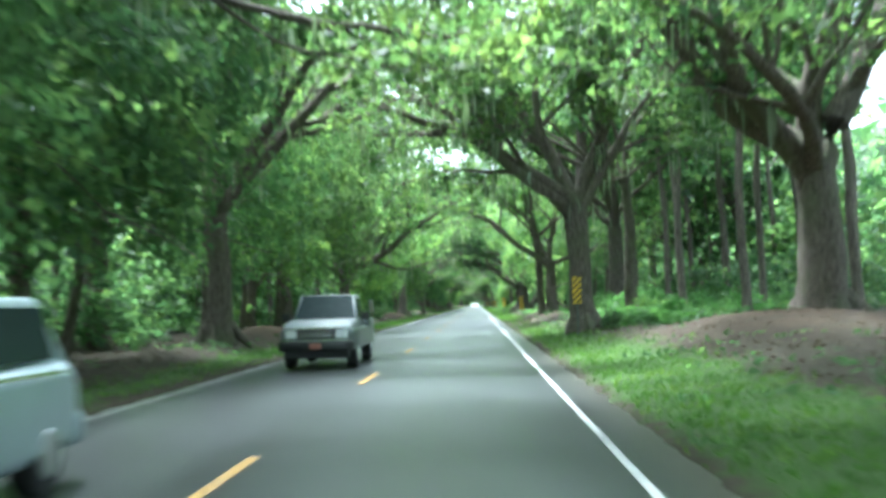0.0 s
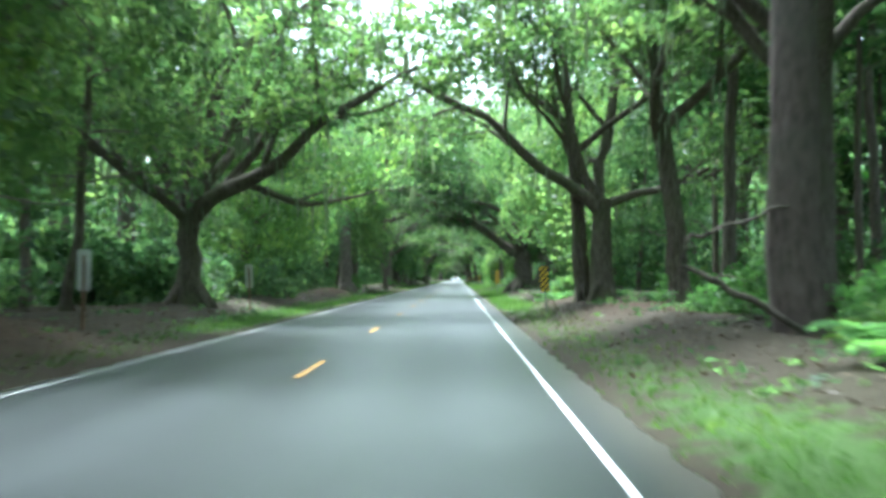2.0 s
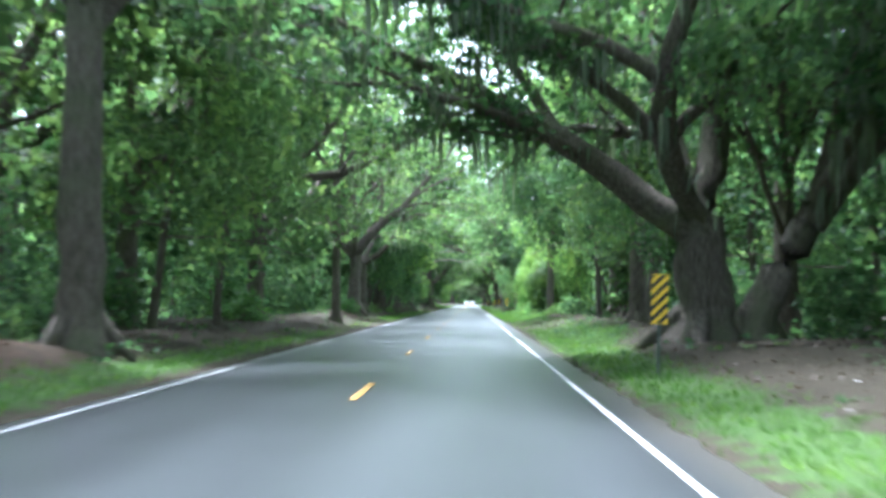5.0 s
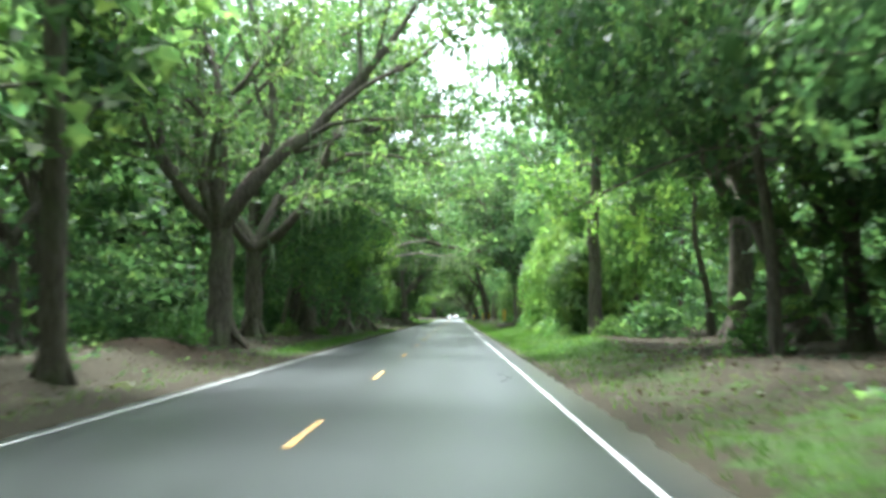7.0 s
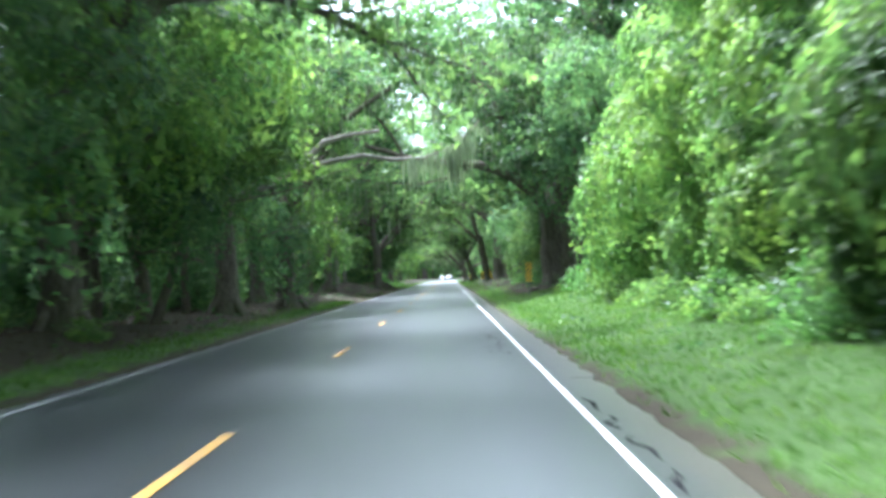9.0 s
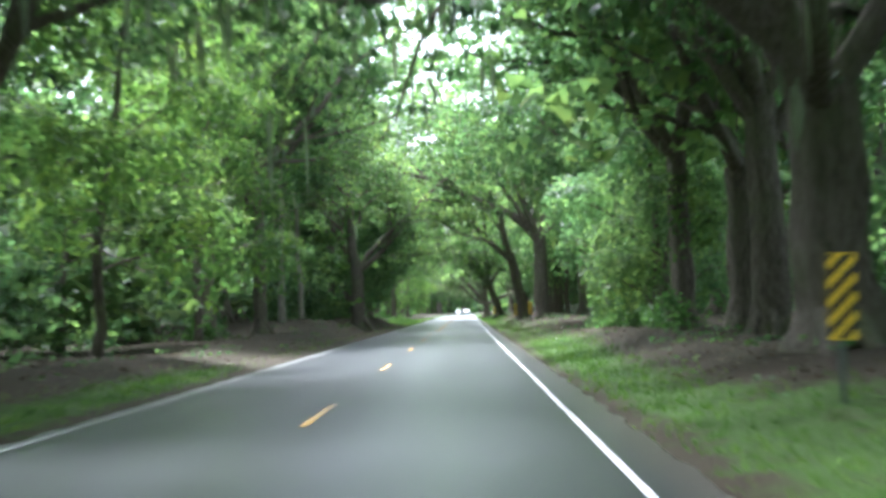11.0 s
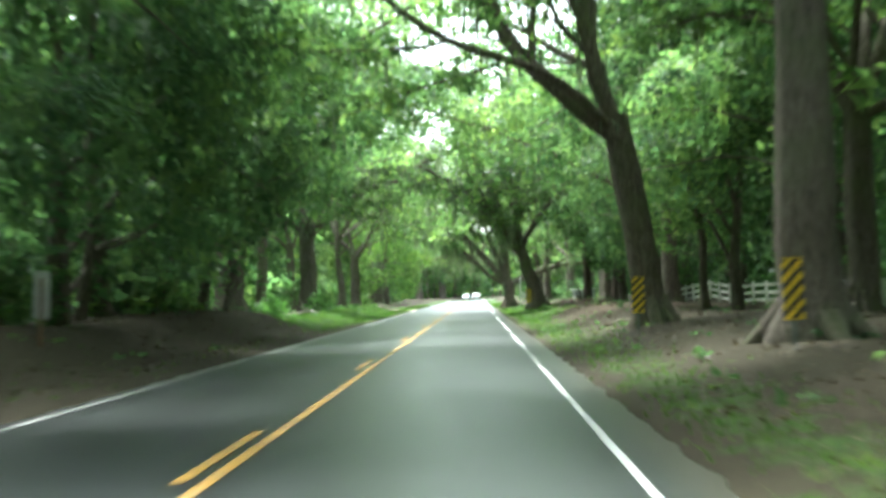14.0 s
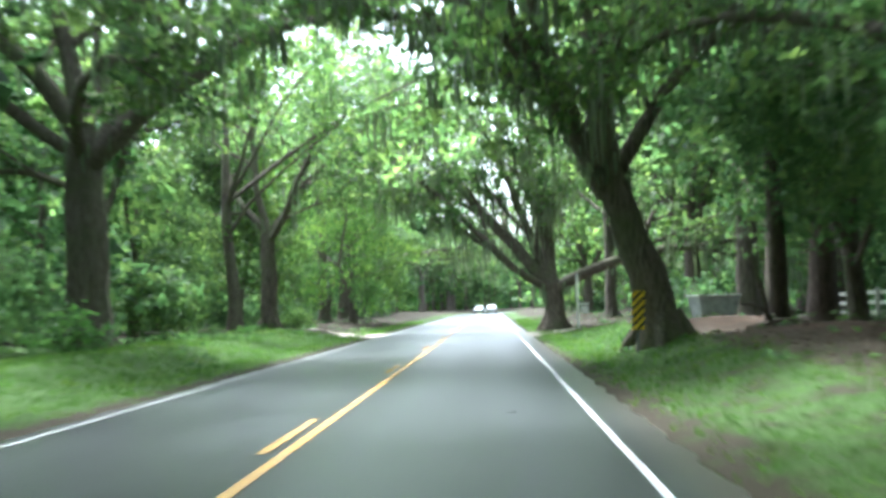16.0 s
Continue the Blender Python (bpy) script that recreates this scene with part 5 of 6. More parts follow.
draped_tree(325, 11.0, 295.0, 0.3, [(7.0, 293.0, 9.6, 2.3, .6), (4.0, 296.0, 11.2, 2.3, .6), (9.6, 298.4, 9.4, 2.3, .7), (1.0, 294.0, 12.4, 2.2, .6), (7.6, 288.6, 10.8, 2.2, .6), (11.0, 293.0, 8.2, 2.2, .7)], LEAF_OAK, OVER, body=0.2)
# LEAF_DEEP darkens these boughs as if lit from behind
draped_tree(326, 12.6, 172.0, 0.34, [(7.0, 172.0, 7.4, 2.2, .7), (9.0, 169.4, 6.6, 2.1, .7), (5.2, 174.4, 9.0, 2.2, .7), (10.6, 172.6, 8.2, 2.3, .7), (8.2, 176.6, 9.8, 2.3, .7), (11.6, 167.4, 6.4, 2.1, .7), (7.6, 165.6, 9.0, 2.2, .7), (3.4, 170.4, 11.4, 2.2, .6)], LEAF_DEEP, SHADE)
draped_tree(323, 10.2, 281.0, 0.4, [(8.4, 279.4, 6.4, 2.0, .8), (7.2, 282.4, 8.4, 2.2, .7), (9.6, 276.6, 5.2, 1.8, .8), (10.6, 283.0, 6.8, 2.2, .8), (6.0, 279.0, 10.4, 2.2, .7), (9.6, 280.0, 10.2, 2.4, .7), (10.6, 286.6, 5.2, 1.8, .8)], LEAF_DEEP, SHADE)
draped_tree(327, 12.6, 370.0, 0.3, [(9.4, 366.0, 6.2, 1.9, .8), (10.6, 369.4, 5.0, 1.9, .9), (11.6, 364.0, 4.6, 1.8, .9), (11.0, 372.0, 7.4, 2.2, .8), (8.4, 370.0, 8.6, 2.1, .7), (12.4, 367.0, 8.4, 2.3, .8), (12.6, 375.0, 4.4, 1.8, .9)], LEAF_DEEP, SHADE)
draped_tree(328, -8.4, 198.0, 0.3, [(-2.8, 197.0, 6.6, 1.8, .8), (-4.6, 195.8, 7.0, 2.0, .8), (-6.2, 199.0, 7.6, 2.2, .8), (-5.0, 202.0, 9.6, 2.2, .7), (-7.0, 194.0, 9.2, 2.2, .7), (-3.4, 200.4, 8.8, 2.0, .7), (-6.8, 197.0, 4.6, 1.8, .9)], LEAF_DEEP, SHADE)
draped_tree(329, -10.6, 116.5, 0.3, [(-7.6, 115.0, 6.6, 2.0, .8), (-8.4, 112.4, 5.6, 2.0, .8), (-9.2, 118.0, 8.4, 2.2, .8), (-8.0, 119.6, 4.4, 1.8, .9)], LEAF_DEEP, SHADE)
# out of view above the start; added to shade the right verge
draped_tree(330, 10.4, 18.0, 0.3, [(6.4, 16.0, 9.0, 2.3, .6), (4.0, 19.0, 10.6, 2.3, .6), (7.6, 20.4, 8.8, 2.3, .6), (5.8, 24.0, 10.4, 2.3, .6), (1.4, 15.0, 11.6, 2.3, .6), (7.0, 11.4, 10.4, 2.3, .6)], LEAF_DEEP, OVER, body=0.3)
draped_tree(331, -9.6, 137.0, 0.34, [(-4.4, 134.0, 10.2, 2.3, .6), (-1.4, 137.0, 11.4, 2.4, .6), (1.8, 133.0, 12.2, 2.4, .6), (-6.0, 139.4, 9.0, 2.3, .7), (-3.4, 142.0, 12.4, 2.3, .6), (0.4, 129.0, 13.0, 2.3, .6), (-6.4, 131.0, 11.0, 2.3, .6)], LEAF_OAK, OVER, body=0.2)
# crown added above the view to shade the leafy trees under it
draped_tree(334, 13.6, 262.0, 0.34, [(7.6, 255.0, 10.0, 2.4, .6), (9.6, 258.6, 11.0, 2.5, .6), (7.0, 261.0, 11.8, 2.4, .6), (10.6, 263.6, 10.0, 2.5, .6), (8.4, 267.0, 10.8, 2.5, .6), (11.6, 268.4, 11.6, 2.5, .6), (12.4, 257.4, 10.4, 2.5, .6), (9.4, 272.0, 12.0, 2.4, .6)], LEAF_DEEP, OVER)
draped_tree(335, -9.8, 353.0, 0.32, [(-6.4, 349.0, 9.4, 2.3, .6), (-3.8, 352.0, 10.8, 2.3, .6), (-7.0, 355.0, 10.4, 2.4, .6), (-1.0, 349.4, 12.2, 2.2, .6), (-4.6, 357.6, 12.4, 2.3, .6)], LEAF_DEEP, OVER, body=0.2)
draped_tree(336, 10.6, 234.0, 0.26, [(7.6, 234.4, 5.4, 1.7, .8), (9.2, 231.4, 3.6, 1.7, .9), (8.6, 233.4, 7.6, 2.1, .8), (10.8, 229.6, 5.2, 2.1, .8), (6.6, 237.0, 7.8, 1.9, .7), (11.2, 233.0, 8.8, 2.4, .8), (9.8, 227.6, 2.4, 1.5, .9), (8.4, 230.6, 9.6, 2.1, .7)], LEAF_DEEP, SHADE)
draped_tree(337, 10.4, 133.0, 0.32, [(5.2, 128.0, 8.4, 2.0, .7), (7.8, 126.6, 9.2, 2.3, .7), (10.2, 127.4, 8.4, 2.1, .7), (3.2, 130.4, 9.6, 2.1, .7), (7.0, 125.8, 6.6, 1.2, .7), (12.2, 128.6, 7.0, 1.9, .8), (6.0, 124.6, 10.6, 2.1, .6), (9.0, 130.6, 6.8, 1.7, .8), (1.4, 127.6, 10.8, 2.0, .6), (12.0, 125.0, 9.8, 2.1, .7), (-1.0, 124.0, 12.4, 2.2, .6), (1.6, 121.6, 12.8, 2.2, .6)], LEAF_DEEP, "dense crown of dark leaves beside the old oak")
# boughs added overhead to shade the right bank
draped_tree(338, 11.8, 290.0, 0.3, [(5.0, 291.0, 10.6, 2.2, .6), (7.4, 289.0, 10.2, 2.3, .6), (3.0, 294.0, 11.6, 2.2, .6), (8.6, 292.6, 10.0, 2.3, .6), (6.0, 286.6, 11.2, 2.3, .6), (9.6, 285.6, 10.4, 2.3, .6)], LEAF_DEEP, OVER, body=0.2)
draped_tree(309, 9.4, 266.0, 0.22, [(7.6, 265.0, 2.2, 1.5, .9), (8.4, 267.4, 3.6, 1.7, .8), (9.4, 263.8, 4.6, 1.8, .8), (9.0, 269.0, 2.0, 1.4, .9), (10.0, 266.6, 6.2, 2.0, .8)], LEAF_OAK, SHADE, 0.15, 50)

# grass and dry leaves on the verges
n = 620000
gxs, gys = rng.uniform(3.75, 9.5, n) * rng.choice([-1, 1], n), rng.uniform(4, 440, n)
tuft = 0.5 + 0.5 * np.sin(gxs * 5.1 + 2.0 * np.sin(gys * 1.9)) * np.sin(gys * 4.3 + 1.7 * np.sin(gxs * 2.3))
keep = rng.random(n) < turf_amount(gxs, gys) ** 1.2 * (0.35 + 0.65 * tuft)
gxs, gys, tuft = gxs[keep] + road_x(gys[keep]), gys[keep], tuft[keep]
m = len(gxs)
bz = land(gxs, gys)
ang, ht = rng.uniform(0, 2 * np.pi, m), rng.uniform(0.03, 0.09, m) + 0.07 * tuft * rng.random(m)
dx, dy = np.cos(ang) * 0.02, np.sin(ang) * 0.02
lx, ly = rng.normal(0, 0.05, m), rng.normal(0, 0.05, m)
GV = np.stack([np.stack([gxs - dx, gys - dy, bz - 0.02], 1), np.stack([gxs + dx, gys + dy, bz - 0.02], 1), np.stack([gxs + lx, gys + ly, bz + ht], 1)], 1).reshape(-1, 3)
tagged(put("verge_grass", mesh_from("verge_grass", GV, np.arange(m * 3).reshape(-1, 3), GRASS)), "short green grass along the road verges", "grass", kind="stuff")
n = 90000
lxs, lys = rng.uniform(4.4, 12, n) * rng.choice([-1, 1], n), rng.uniform(4, 430, n)
lxs, lys = lxs[turf_amount(lxs, lys) < 0.5], lys[turf_amount(lxs, lys) < 0.5]
lc = np.stack([lxs, lys, land(lxs, lys) + 0.02], 1)
tagged(put("fallen_leaves", leaves("fallen_leaves", lc, rng, 1, 0.075, (0.1, 0.1, 0.006), DRY, 0.8)), "brown fallen leaves on the forest floor", "leaf litter", kind="stuff")

# low weeds and seedlings in patches between the grass and the trees
n = 2600
wx, wy = rng.uniform(5.0, 11.0, n) * rng.choice([-1, 1], n), rng.uniform(8, 430, n)
patch = np.sin(wx * 0.9 + wy * 0.23) * np.sin(wy * 0.37 - wx * 0.4) + rng.normal(0, 0.35, n)
wx, wy = wx[patch > 0.05], wy[patch > 0.05]
wc = np.stack([wx, wy, land(wx, wy) + 0.12], 1)
tagged(put("weeds", leaves("weeds", wc, rng, 10, 0.12, (0.42, 0.42, 0.08), LEAF_DEEP, 0.5)), "low green weeds and seedlings on the leaf litter", "weeds", kind="stuff")

# ---------------------------------------------------------------- road markings
road = bpy.data.objects["road"]
PHASE, CYCLE = 7.0, 12.19
tagged(put("edge_line", lane_strip("edge_line", 3.21, 3.29, ROAD_START, ROAD_END, 0.006, WHITE_LINE), road), "white edge line")
tagged(put("edge_line", lane_strip("edge_line", -3.29, -3.21, ROAD_START, ROAD_END, 0.006, WHITE_LINE), road), "white edge line")
tagged(put("solid_centre_line", lane_strip("solid_centre_line", 0.06, 0.17, 298, 515, 0.006, YELLOW_LINE), road), "solid yellow line")
for k in range(-2, 43):
    y0 = PHASE + CYCLE * k
    c = -0.11 if y0 > 285 else 0.0
    put("dash", lane_strip("dash", c - 0.055, c + 0.055, y0, y0 + 3.05, 0.006, YELLOW_LINE, 1.5), road)

# ---------------------------------------------------------------- object marker signs
def marker_sign(facing):
    """A striped hazard panel on a steel post. facing: -1 shows its stripes to the camera's way, 1 shows its bare back."""
    root = tagged(new("marker_sign"), "yellow hazard marker sign with black diagonal stripes on a post" if facing < 0 else "back of a hazard marker sign, bare grey metal on a post", "road sign", "hazard markers along the road")
    w, h, z0 = 0.305, 0.914, 0.72
    bm = bmesh.new()
    block(bm, -0.03, 0.03, -0.018, 0.018, -0.4, z0 + h * 0.85, 0.004)
    part("post", bm, STEEL if facing < 0 else RUSTY, root)
    bm = bmesh.new()
    block(bm, -w / 2, w / 2, 0.019 * facing, 0.022 * facing + 0.004 * facing, z0, z0 + h)
    bmesh.ops.bevel(bm, geom=[e for e in bm.edges if abs(e.verts[0].co.y - e.verts[1].co.y) > 0.001], offset=0.035, segments=3, affect="EDGES")
    panel = part("panel", bm, SIGN_YELLOW if facing < 0 else SIGN_BACK, root)
    y = 0.0275 * facing
    for k in range(-2, 6):
        c = z0 + 0.02 + k * 0.2
        corners = [(-w / 2, c), (w / 2, c + w), (w / 2, c + w + 0.105), (-w / 2, c + 0.105)]
        bm = bmesh.new()
        vs = [bm.verts.new((x, y, z)) for x, z in corners]
        bm.faces.new(vs if facing < 0 else vs[::-1])
        lo, hi = z0 + 0.012, z0 + h - 0.012
        for plane, up in ((lo, -1), (hi, 1)):
            bmesh.ops.bisect_plane(bm, geom=bm.verts[:] + bm.edges[:] + bm.faces[:], plane_co=(0, 0, plane), plane_no=(0, 0, up), clear_outer=True)
        if not bm.faces:
            bm.free()
            continue
        if facing < 0:
            part("stripe", bm, SIGN_BLACK, panel)
        else:
            bm.free()
    for z in (z0 + 0.16, z0 + h - 0.2):
        bm = bmesh.new()
        bmesh.ops.create_cone(bm, cap_ends=True, segments=8, radius1=0.012, radius2=0.009, depth=0.012, matrix=Matrix.Translation((0, facing * 0.034, z)) @ Matrix.Rotation(radians(90), 4, "X"))
        part("bolt", bm, STEEL, panel)
    return root


SIGNS = [(5.5, 38.3, 0.7, 1.7), (5.4, 81.7, -4.5, 1.32), (5.0, 122.4, 1.5, 1.43), (5.9, 237.1, 2, 1.35), (6.8, 308.0, -1, 1.3), (6.2, 319.8, 1, 1.22), (5.5, 364.5, 2, 1.15)]
BACKS = [(-6.1, 65.3, 1, 1.6), (-5.9, 83.8, -2, 1.5), (-6.1, 312.1, 2, 1.6)]
for rows, facing in ((SIGNS, -1), (BACKS, 1)):
    base = marker_sign(facing)
    for k, (x, y, tilt, mid) in enumerate(rows):
        m = Matrix.Translation((x, y, mid - 1.177)) @ Matrix.Rotation(radians(tilt), 4, "Y") @ Matrix.Rotation(radians(rnd.uniform(-8, 8)), 4, "Z")
        if k:
            copy_thing(base, m)
        else:
            base.matrix_basis = m


# ---------------------------------------------------------------- fences
def fence(name, p, q, spacing, rails, top, label):
    root = tagged(new(name), label, "fence")
    p, q = Vector(p), Vector(q)
    n = int((q - p).length / spacing)
    d = (q - p).normalized()
    turn = math.atan2(d.y, d.x)
    post_me = rail_me = None
    for i in range(n + 1):
        c = p + d * spacing * i
        z = float(land(c.x, c.y))
        if post_me is None:
            bm = bmesh.new()
            block(bm, -0.06, 0.06, -0.06, 0.06, -0.4, top + 0.06, 0.008)
            ob = part("post", bm, FENCE_WHITE, root)
            post_me = ob.data
        else:
            ob = put("post", post_me, root)
        ob.matrix_basis = pose(c.x, c.y, z, rnd.uniform(-1, 1), rnd.uniform(-1, 1), math.degrees(turn))
        if i == n:
            break
        e = p + d * spacing * (i + 1)
        ze = float(land(e.x, e.y))
        for k in range(rails):
            if rail_me is None:
                bm = bmesh.new()
                block(bm, -0.01, spacing + 0.01, -0.02, 0.02, -0.07, 0.07, 0.006)
                ob = part("rail", bm, FENCE_WHITE, root)
                rail_me = ob.data
            else:
                ob = put("rail", rail_me, root)
            h = top - 0.1 - k * (top - 0.3) / max(1, rails - 1)
            ob.matrix_basis = pose(c.x + 0.08 * d.y, c.y - 0.08 * d.x, z + h, 0, -math.degrees(math.atan2(ze - z, spacing)), math.degrees(turn))
    return root


fence("board_fence", (15.5, 294, 0), (15.4, 384, 0), 2.44, 3, 1.0, "white three-rail board fence behind the roadside trees")
fence("board_fence", (-17.5, 352, 0), (-18.5, 372, 0), 2.75, 2, 1.2, "weathered white two-rail fence beyond the clearing")

# ---------------------------------------------------------------- dirt drive that crosses at the clearing
for side in (-1, 1):
    bm = bmesh.new()
    xs = [side * v for v in (3.5, 4.4, 5.5, 7, 9, 12, 16, 22, 30)]
    yc = 389.5 if side > 0 else 394.0
    grid = []
    for i, x in enumerate(xs):
        half = 4.2 - 2.2 * min(1, i / 3)
        grid.append([bm.verts.new((x, yc + half * u + 0.06 * abs(x) * (side < 0), max(float(land(x, yc + half * u)), -0.02) + 0.03 - 0.04 * abs(u))) for u in (-1, -.6, 0, .6, 1)])
    for a, b in zip(grid, grid[1:]):
        for i in range(4):
            bm.faces.new((a[i], a[i + 1], b[i + 1], b[i]) if side < 0 else (a[i], b[i], b[i + 1], a[i + 1]))
    bmesh.ops.recalc_face_normals(bm, faces=bm.faces[:])
    tagged(part("dirt_drive", bm, DIRT, smooth=True), "pale dirt drive that meets the road", "drive", kind="structure")

# white post with a small board beside the drive
post = tagged(new("drive_post"), "white painted post with a small board beside the drive", "post")
bm = bmesh.new()
block(bm, -0.06, 0.06, -0.06, 0.06, -0.3, 2.45, 0.01)
part("post", bm, FENCE_WHITE, post)
bm = bmesh.new()
block(bm, 0.06, 0.5, -0.03, 0.03, 1.05, 1.14, 0.008)
part("arm", bm, FENCE_WHITE, post)
bm = bmesh.new()
block(bm, 0.14, 0.46, -0.012, 0.012, 0.66, 1.0, 0.008)
part("board", bm, FENCE_WHITE, post)
post.matrix_basis = stand(post, 6.0, 388.6, 0, 1, 0)

# white tapered bin behind the trees
bin_ob = tagged(new("waste_bin"), "large pale grey tapered metal bin behind the trees", "bin")
bm = bmesh.new()
block(bm, -0.95, 0.95, -0.7, 0.7, 0.12, 1.25)
for v in bm.verts:
    if v.co.z < 0.5:
        v.co.x *= 0.78
        v.co.y *= 0.85
bmesh.ops.bevel(bm, geom=bm.edges[:], offset=0.03, segments=2, affect="EDGES")
part("body", bm, BIN_PAINT, bin_ob)
bm = bmesh.new()
block(bm, -1.0, 1.0, -0.75, 0.75, 1.25, 1.33, 0.02)
part("rim", bm, FENCE_WHITE, bin_ob)
for sx in (-0.6, 0.6):
    bm = bmesh.new()
    block(bm, sx - 0.06, sx + 0.06, -0.55, 0.55, -0.05, 0.12, 0.01)
    part("skid", bm, RUSTY, bin_ob)
bin_ob.matrix_basis = stand(bin_ob, 10.9, 382.5, 12, 0.9, 0.05)


# ---------------------------------------------------------------- fallen wood
def fallen(name, pts, r, label, twigs=4, bark=BARK):
    g = Growth(len(pts) * 7 + int(abs(pts[0][1])))
    pts = np.array(pts, float)
    fine = np.array([pts[int(i)] + (pts[min(int(i) + 1, len(pts) - 1)] - pts[int(i)]) * (i - int(i)) for i in np.linspace(0, len(pts) - 1, 4 * len(pts))])
    fine[1:-1] += g.rng.standard_normal((len(fine) - 2, 3)) * r * 0.5
    g.tube(fine, np.linspace(r, r * 0.4, len(fine)), 7)
    root = tagged(new(name), label, "branch")
    put("limb", g.wood("limb", bark), root)
    for k in range(twigs):
        t = Growth(k + 3)
        p = fine[int(len(fine) * (0.3 + 0.6 * k / max(1, twigs)))]
        line, _ = t.path(p, t.rng.standard_normal(3) + [0, 0, 0.6], r * 14, 5, 0.2, 0)
        t.tube(line, np.linspace(r * 0.45, r * 0.12, 6), 5)
        put("twig", t.wood("twig", bark), root)
    return root


fallen("fallen_branch", [(7.75, 59.1, 0.45), (6.7, 59.0, 1.05), (5.8, 59.0, 1.55), (5.9, 59.2, 1.95), (6.8, 59.3, 2.25), (7.8, 59.4, 2.6)], 0.06, "dead branch leaning against a pine trunk", 3)
fallen("fallen_branch", [(-9.5, 357.5, 0.5), (-8.4, 358.3, 0.62), (-7.4, 358.2, 0.55)], 0.09, "fallen branch lying on the grass", 3, BARK_PALE)
fallen("fallen_branch", [(8.7, 367.0, 0.5), (9.4, 367.4, 0.62), (10.2, 367.5, 0.5)], 0.2, "rotten brown log with broken stubs", 4)
fallen("fallen_branch", [(6.9, 62.5, 0.4), (8.0, 63.1, 0.55), (9.4, 63.0, 0.5)], 0.06, "dry branch on the leaf litter", 4)
fallen("fallen_branch", [(6.0, 325.5, 0.3), (7.2, 326.0, 0.5), (8.2, 325.6, 0.45)], 0.06, "dry branch on the leaf litter", 4)
fallen("fallen_branch", [(9.2, 70.5, 0.5), (10.4, 71.3, 0.6), (12.0, 71.0, 0.5)], 0.08, "dry branch on the leaf litter", 5)

# bare limb hung with moss that reaches over the road
snag = oak("oak_tree", 48, 0.45, 4.8, [(170, 55, 7, .5), (90, 70, 8, .6), (270, 45, 6, .45)], moss=.5, label="oak with a bare mossy limb over the road")
hero(snag, -6.6, 226.0)
oz = float(land(-6.6, 226.0)) - 0.05
for name, pts, r in (("bare_limb", [(-0.1, 0, 4.6), (1.8, -.6, 5.2), (3.1, -1.0, 5.75), (4.2, -1.2, 6.7), (5.2, -1.2, 6.9), (6.3, -1.1, 7.0)], 0.16),
                     ("bare_limb", [(2.6, -.9, 5.6), (4.4, -1.5, 5.9), (5.7, -1.5, 6.05), (6.8, -1.4, 5.85), (7.9, -1.3, 5.85), (9.2, -1.2, 6.3), (10.1, -1.1, 7.2)], 0.1)):
    g = Growth(77)
    pts = np.array(pts)
    pts[:, 2] -= oz
    g.tube(pts, np.linspace(r, r * 0.35, len(pts)), 8)
    put(name, g.wood(name, BARK_PALE), snag)
    if r < 0.12:
        tufts = np.array([pts[a] + (pts[a + 1] - pts[a]) * u for a, u in ((3, .7), (4, .3), (4, .8), (4, .95), (5, .25), (5, .4), (5, .75))])
        tagged(put("moss", strands("moss", tufts, np.random.default_rng(5), 34, 1.5, MOSS, 0.022, 0.2), snag), "pale grey hanging moss", kind="stuff")

# ---------------------------------------------------------------- small litter and cracks
for x, y in [(6.9, 299.2), (8.4, 299.6), (6.4, 277.0), (5.4, 268.0), (8.2, 100.8), (-6.2, 262.0), (6.6, 116.5), (5.9, 157.5), (-6.3, 101.5), (-5.4, 103.0)]:
    bm = bmesh.new()
    bmesh.ops.create_grid(bm, x_segments=3, y_segments=3, size=0.06)
    for v in bm.verts:
        v.co.z = rnd.uniform(0, 0.06)
        v.co.x *= rnd.uniform(0.6, 1.2)
    ob = part("scrap_paper", bm, LITTER_WHITE)
    md = ob.modifiers.new("thick", "SOLIDIFY")
    md.thickness = 0.004
    tagged(ob, "crumpled white scrap of paper on the verge", "litter", "litter on the verges")
    ob.matrix_basis = stand(ob, x, y, rnd.uniform(0, 360), 0.6, -0.01)
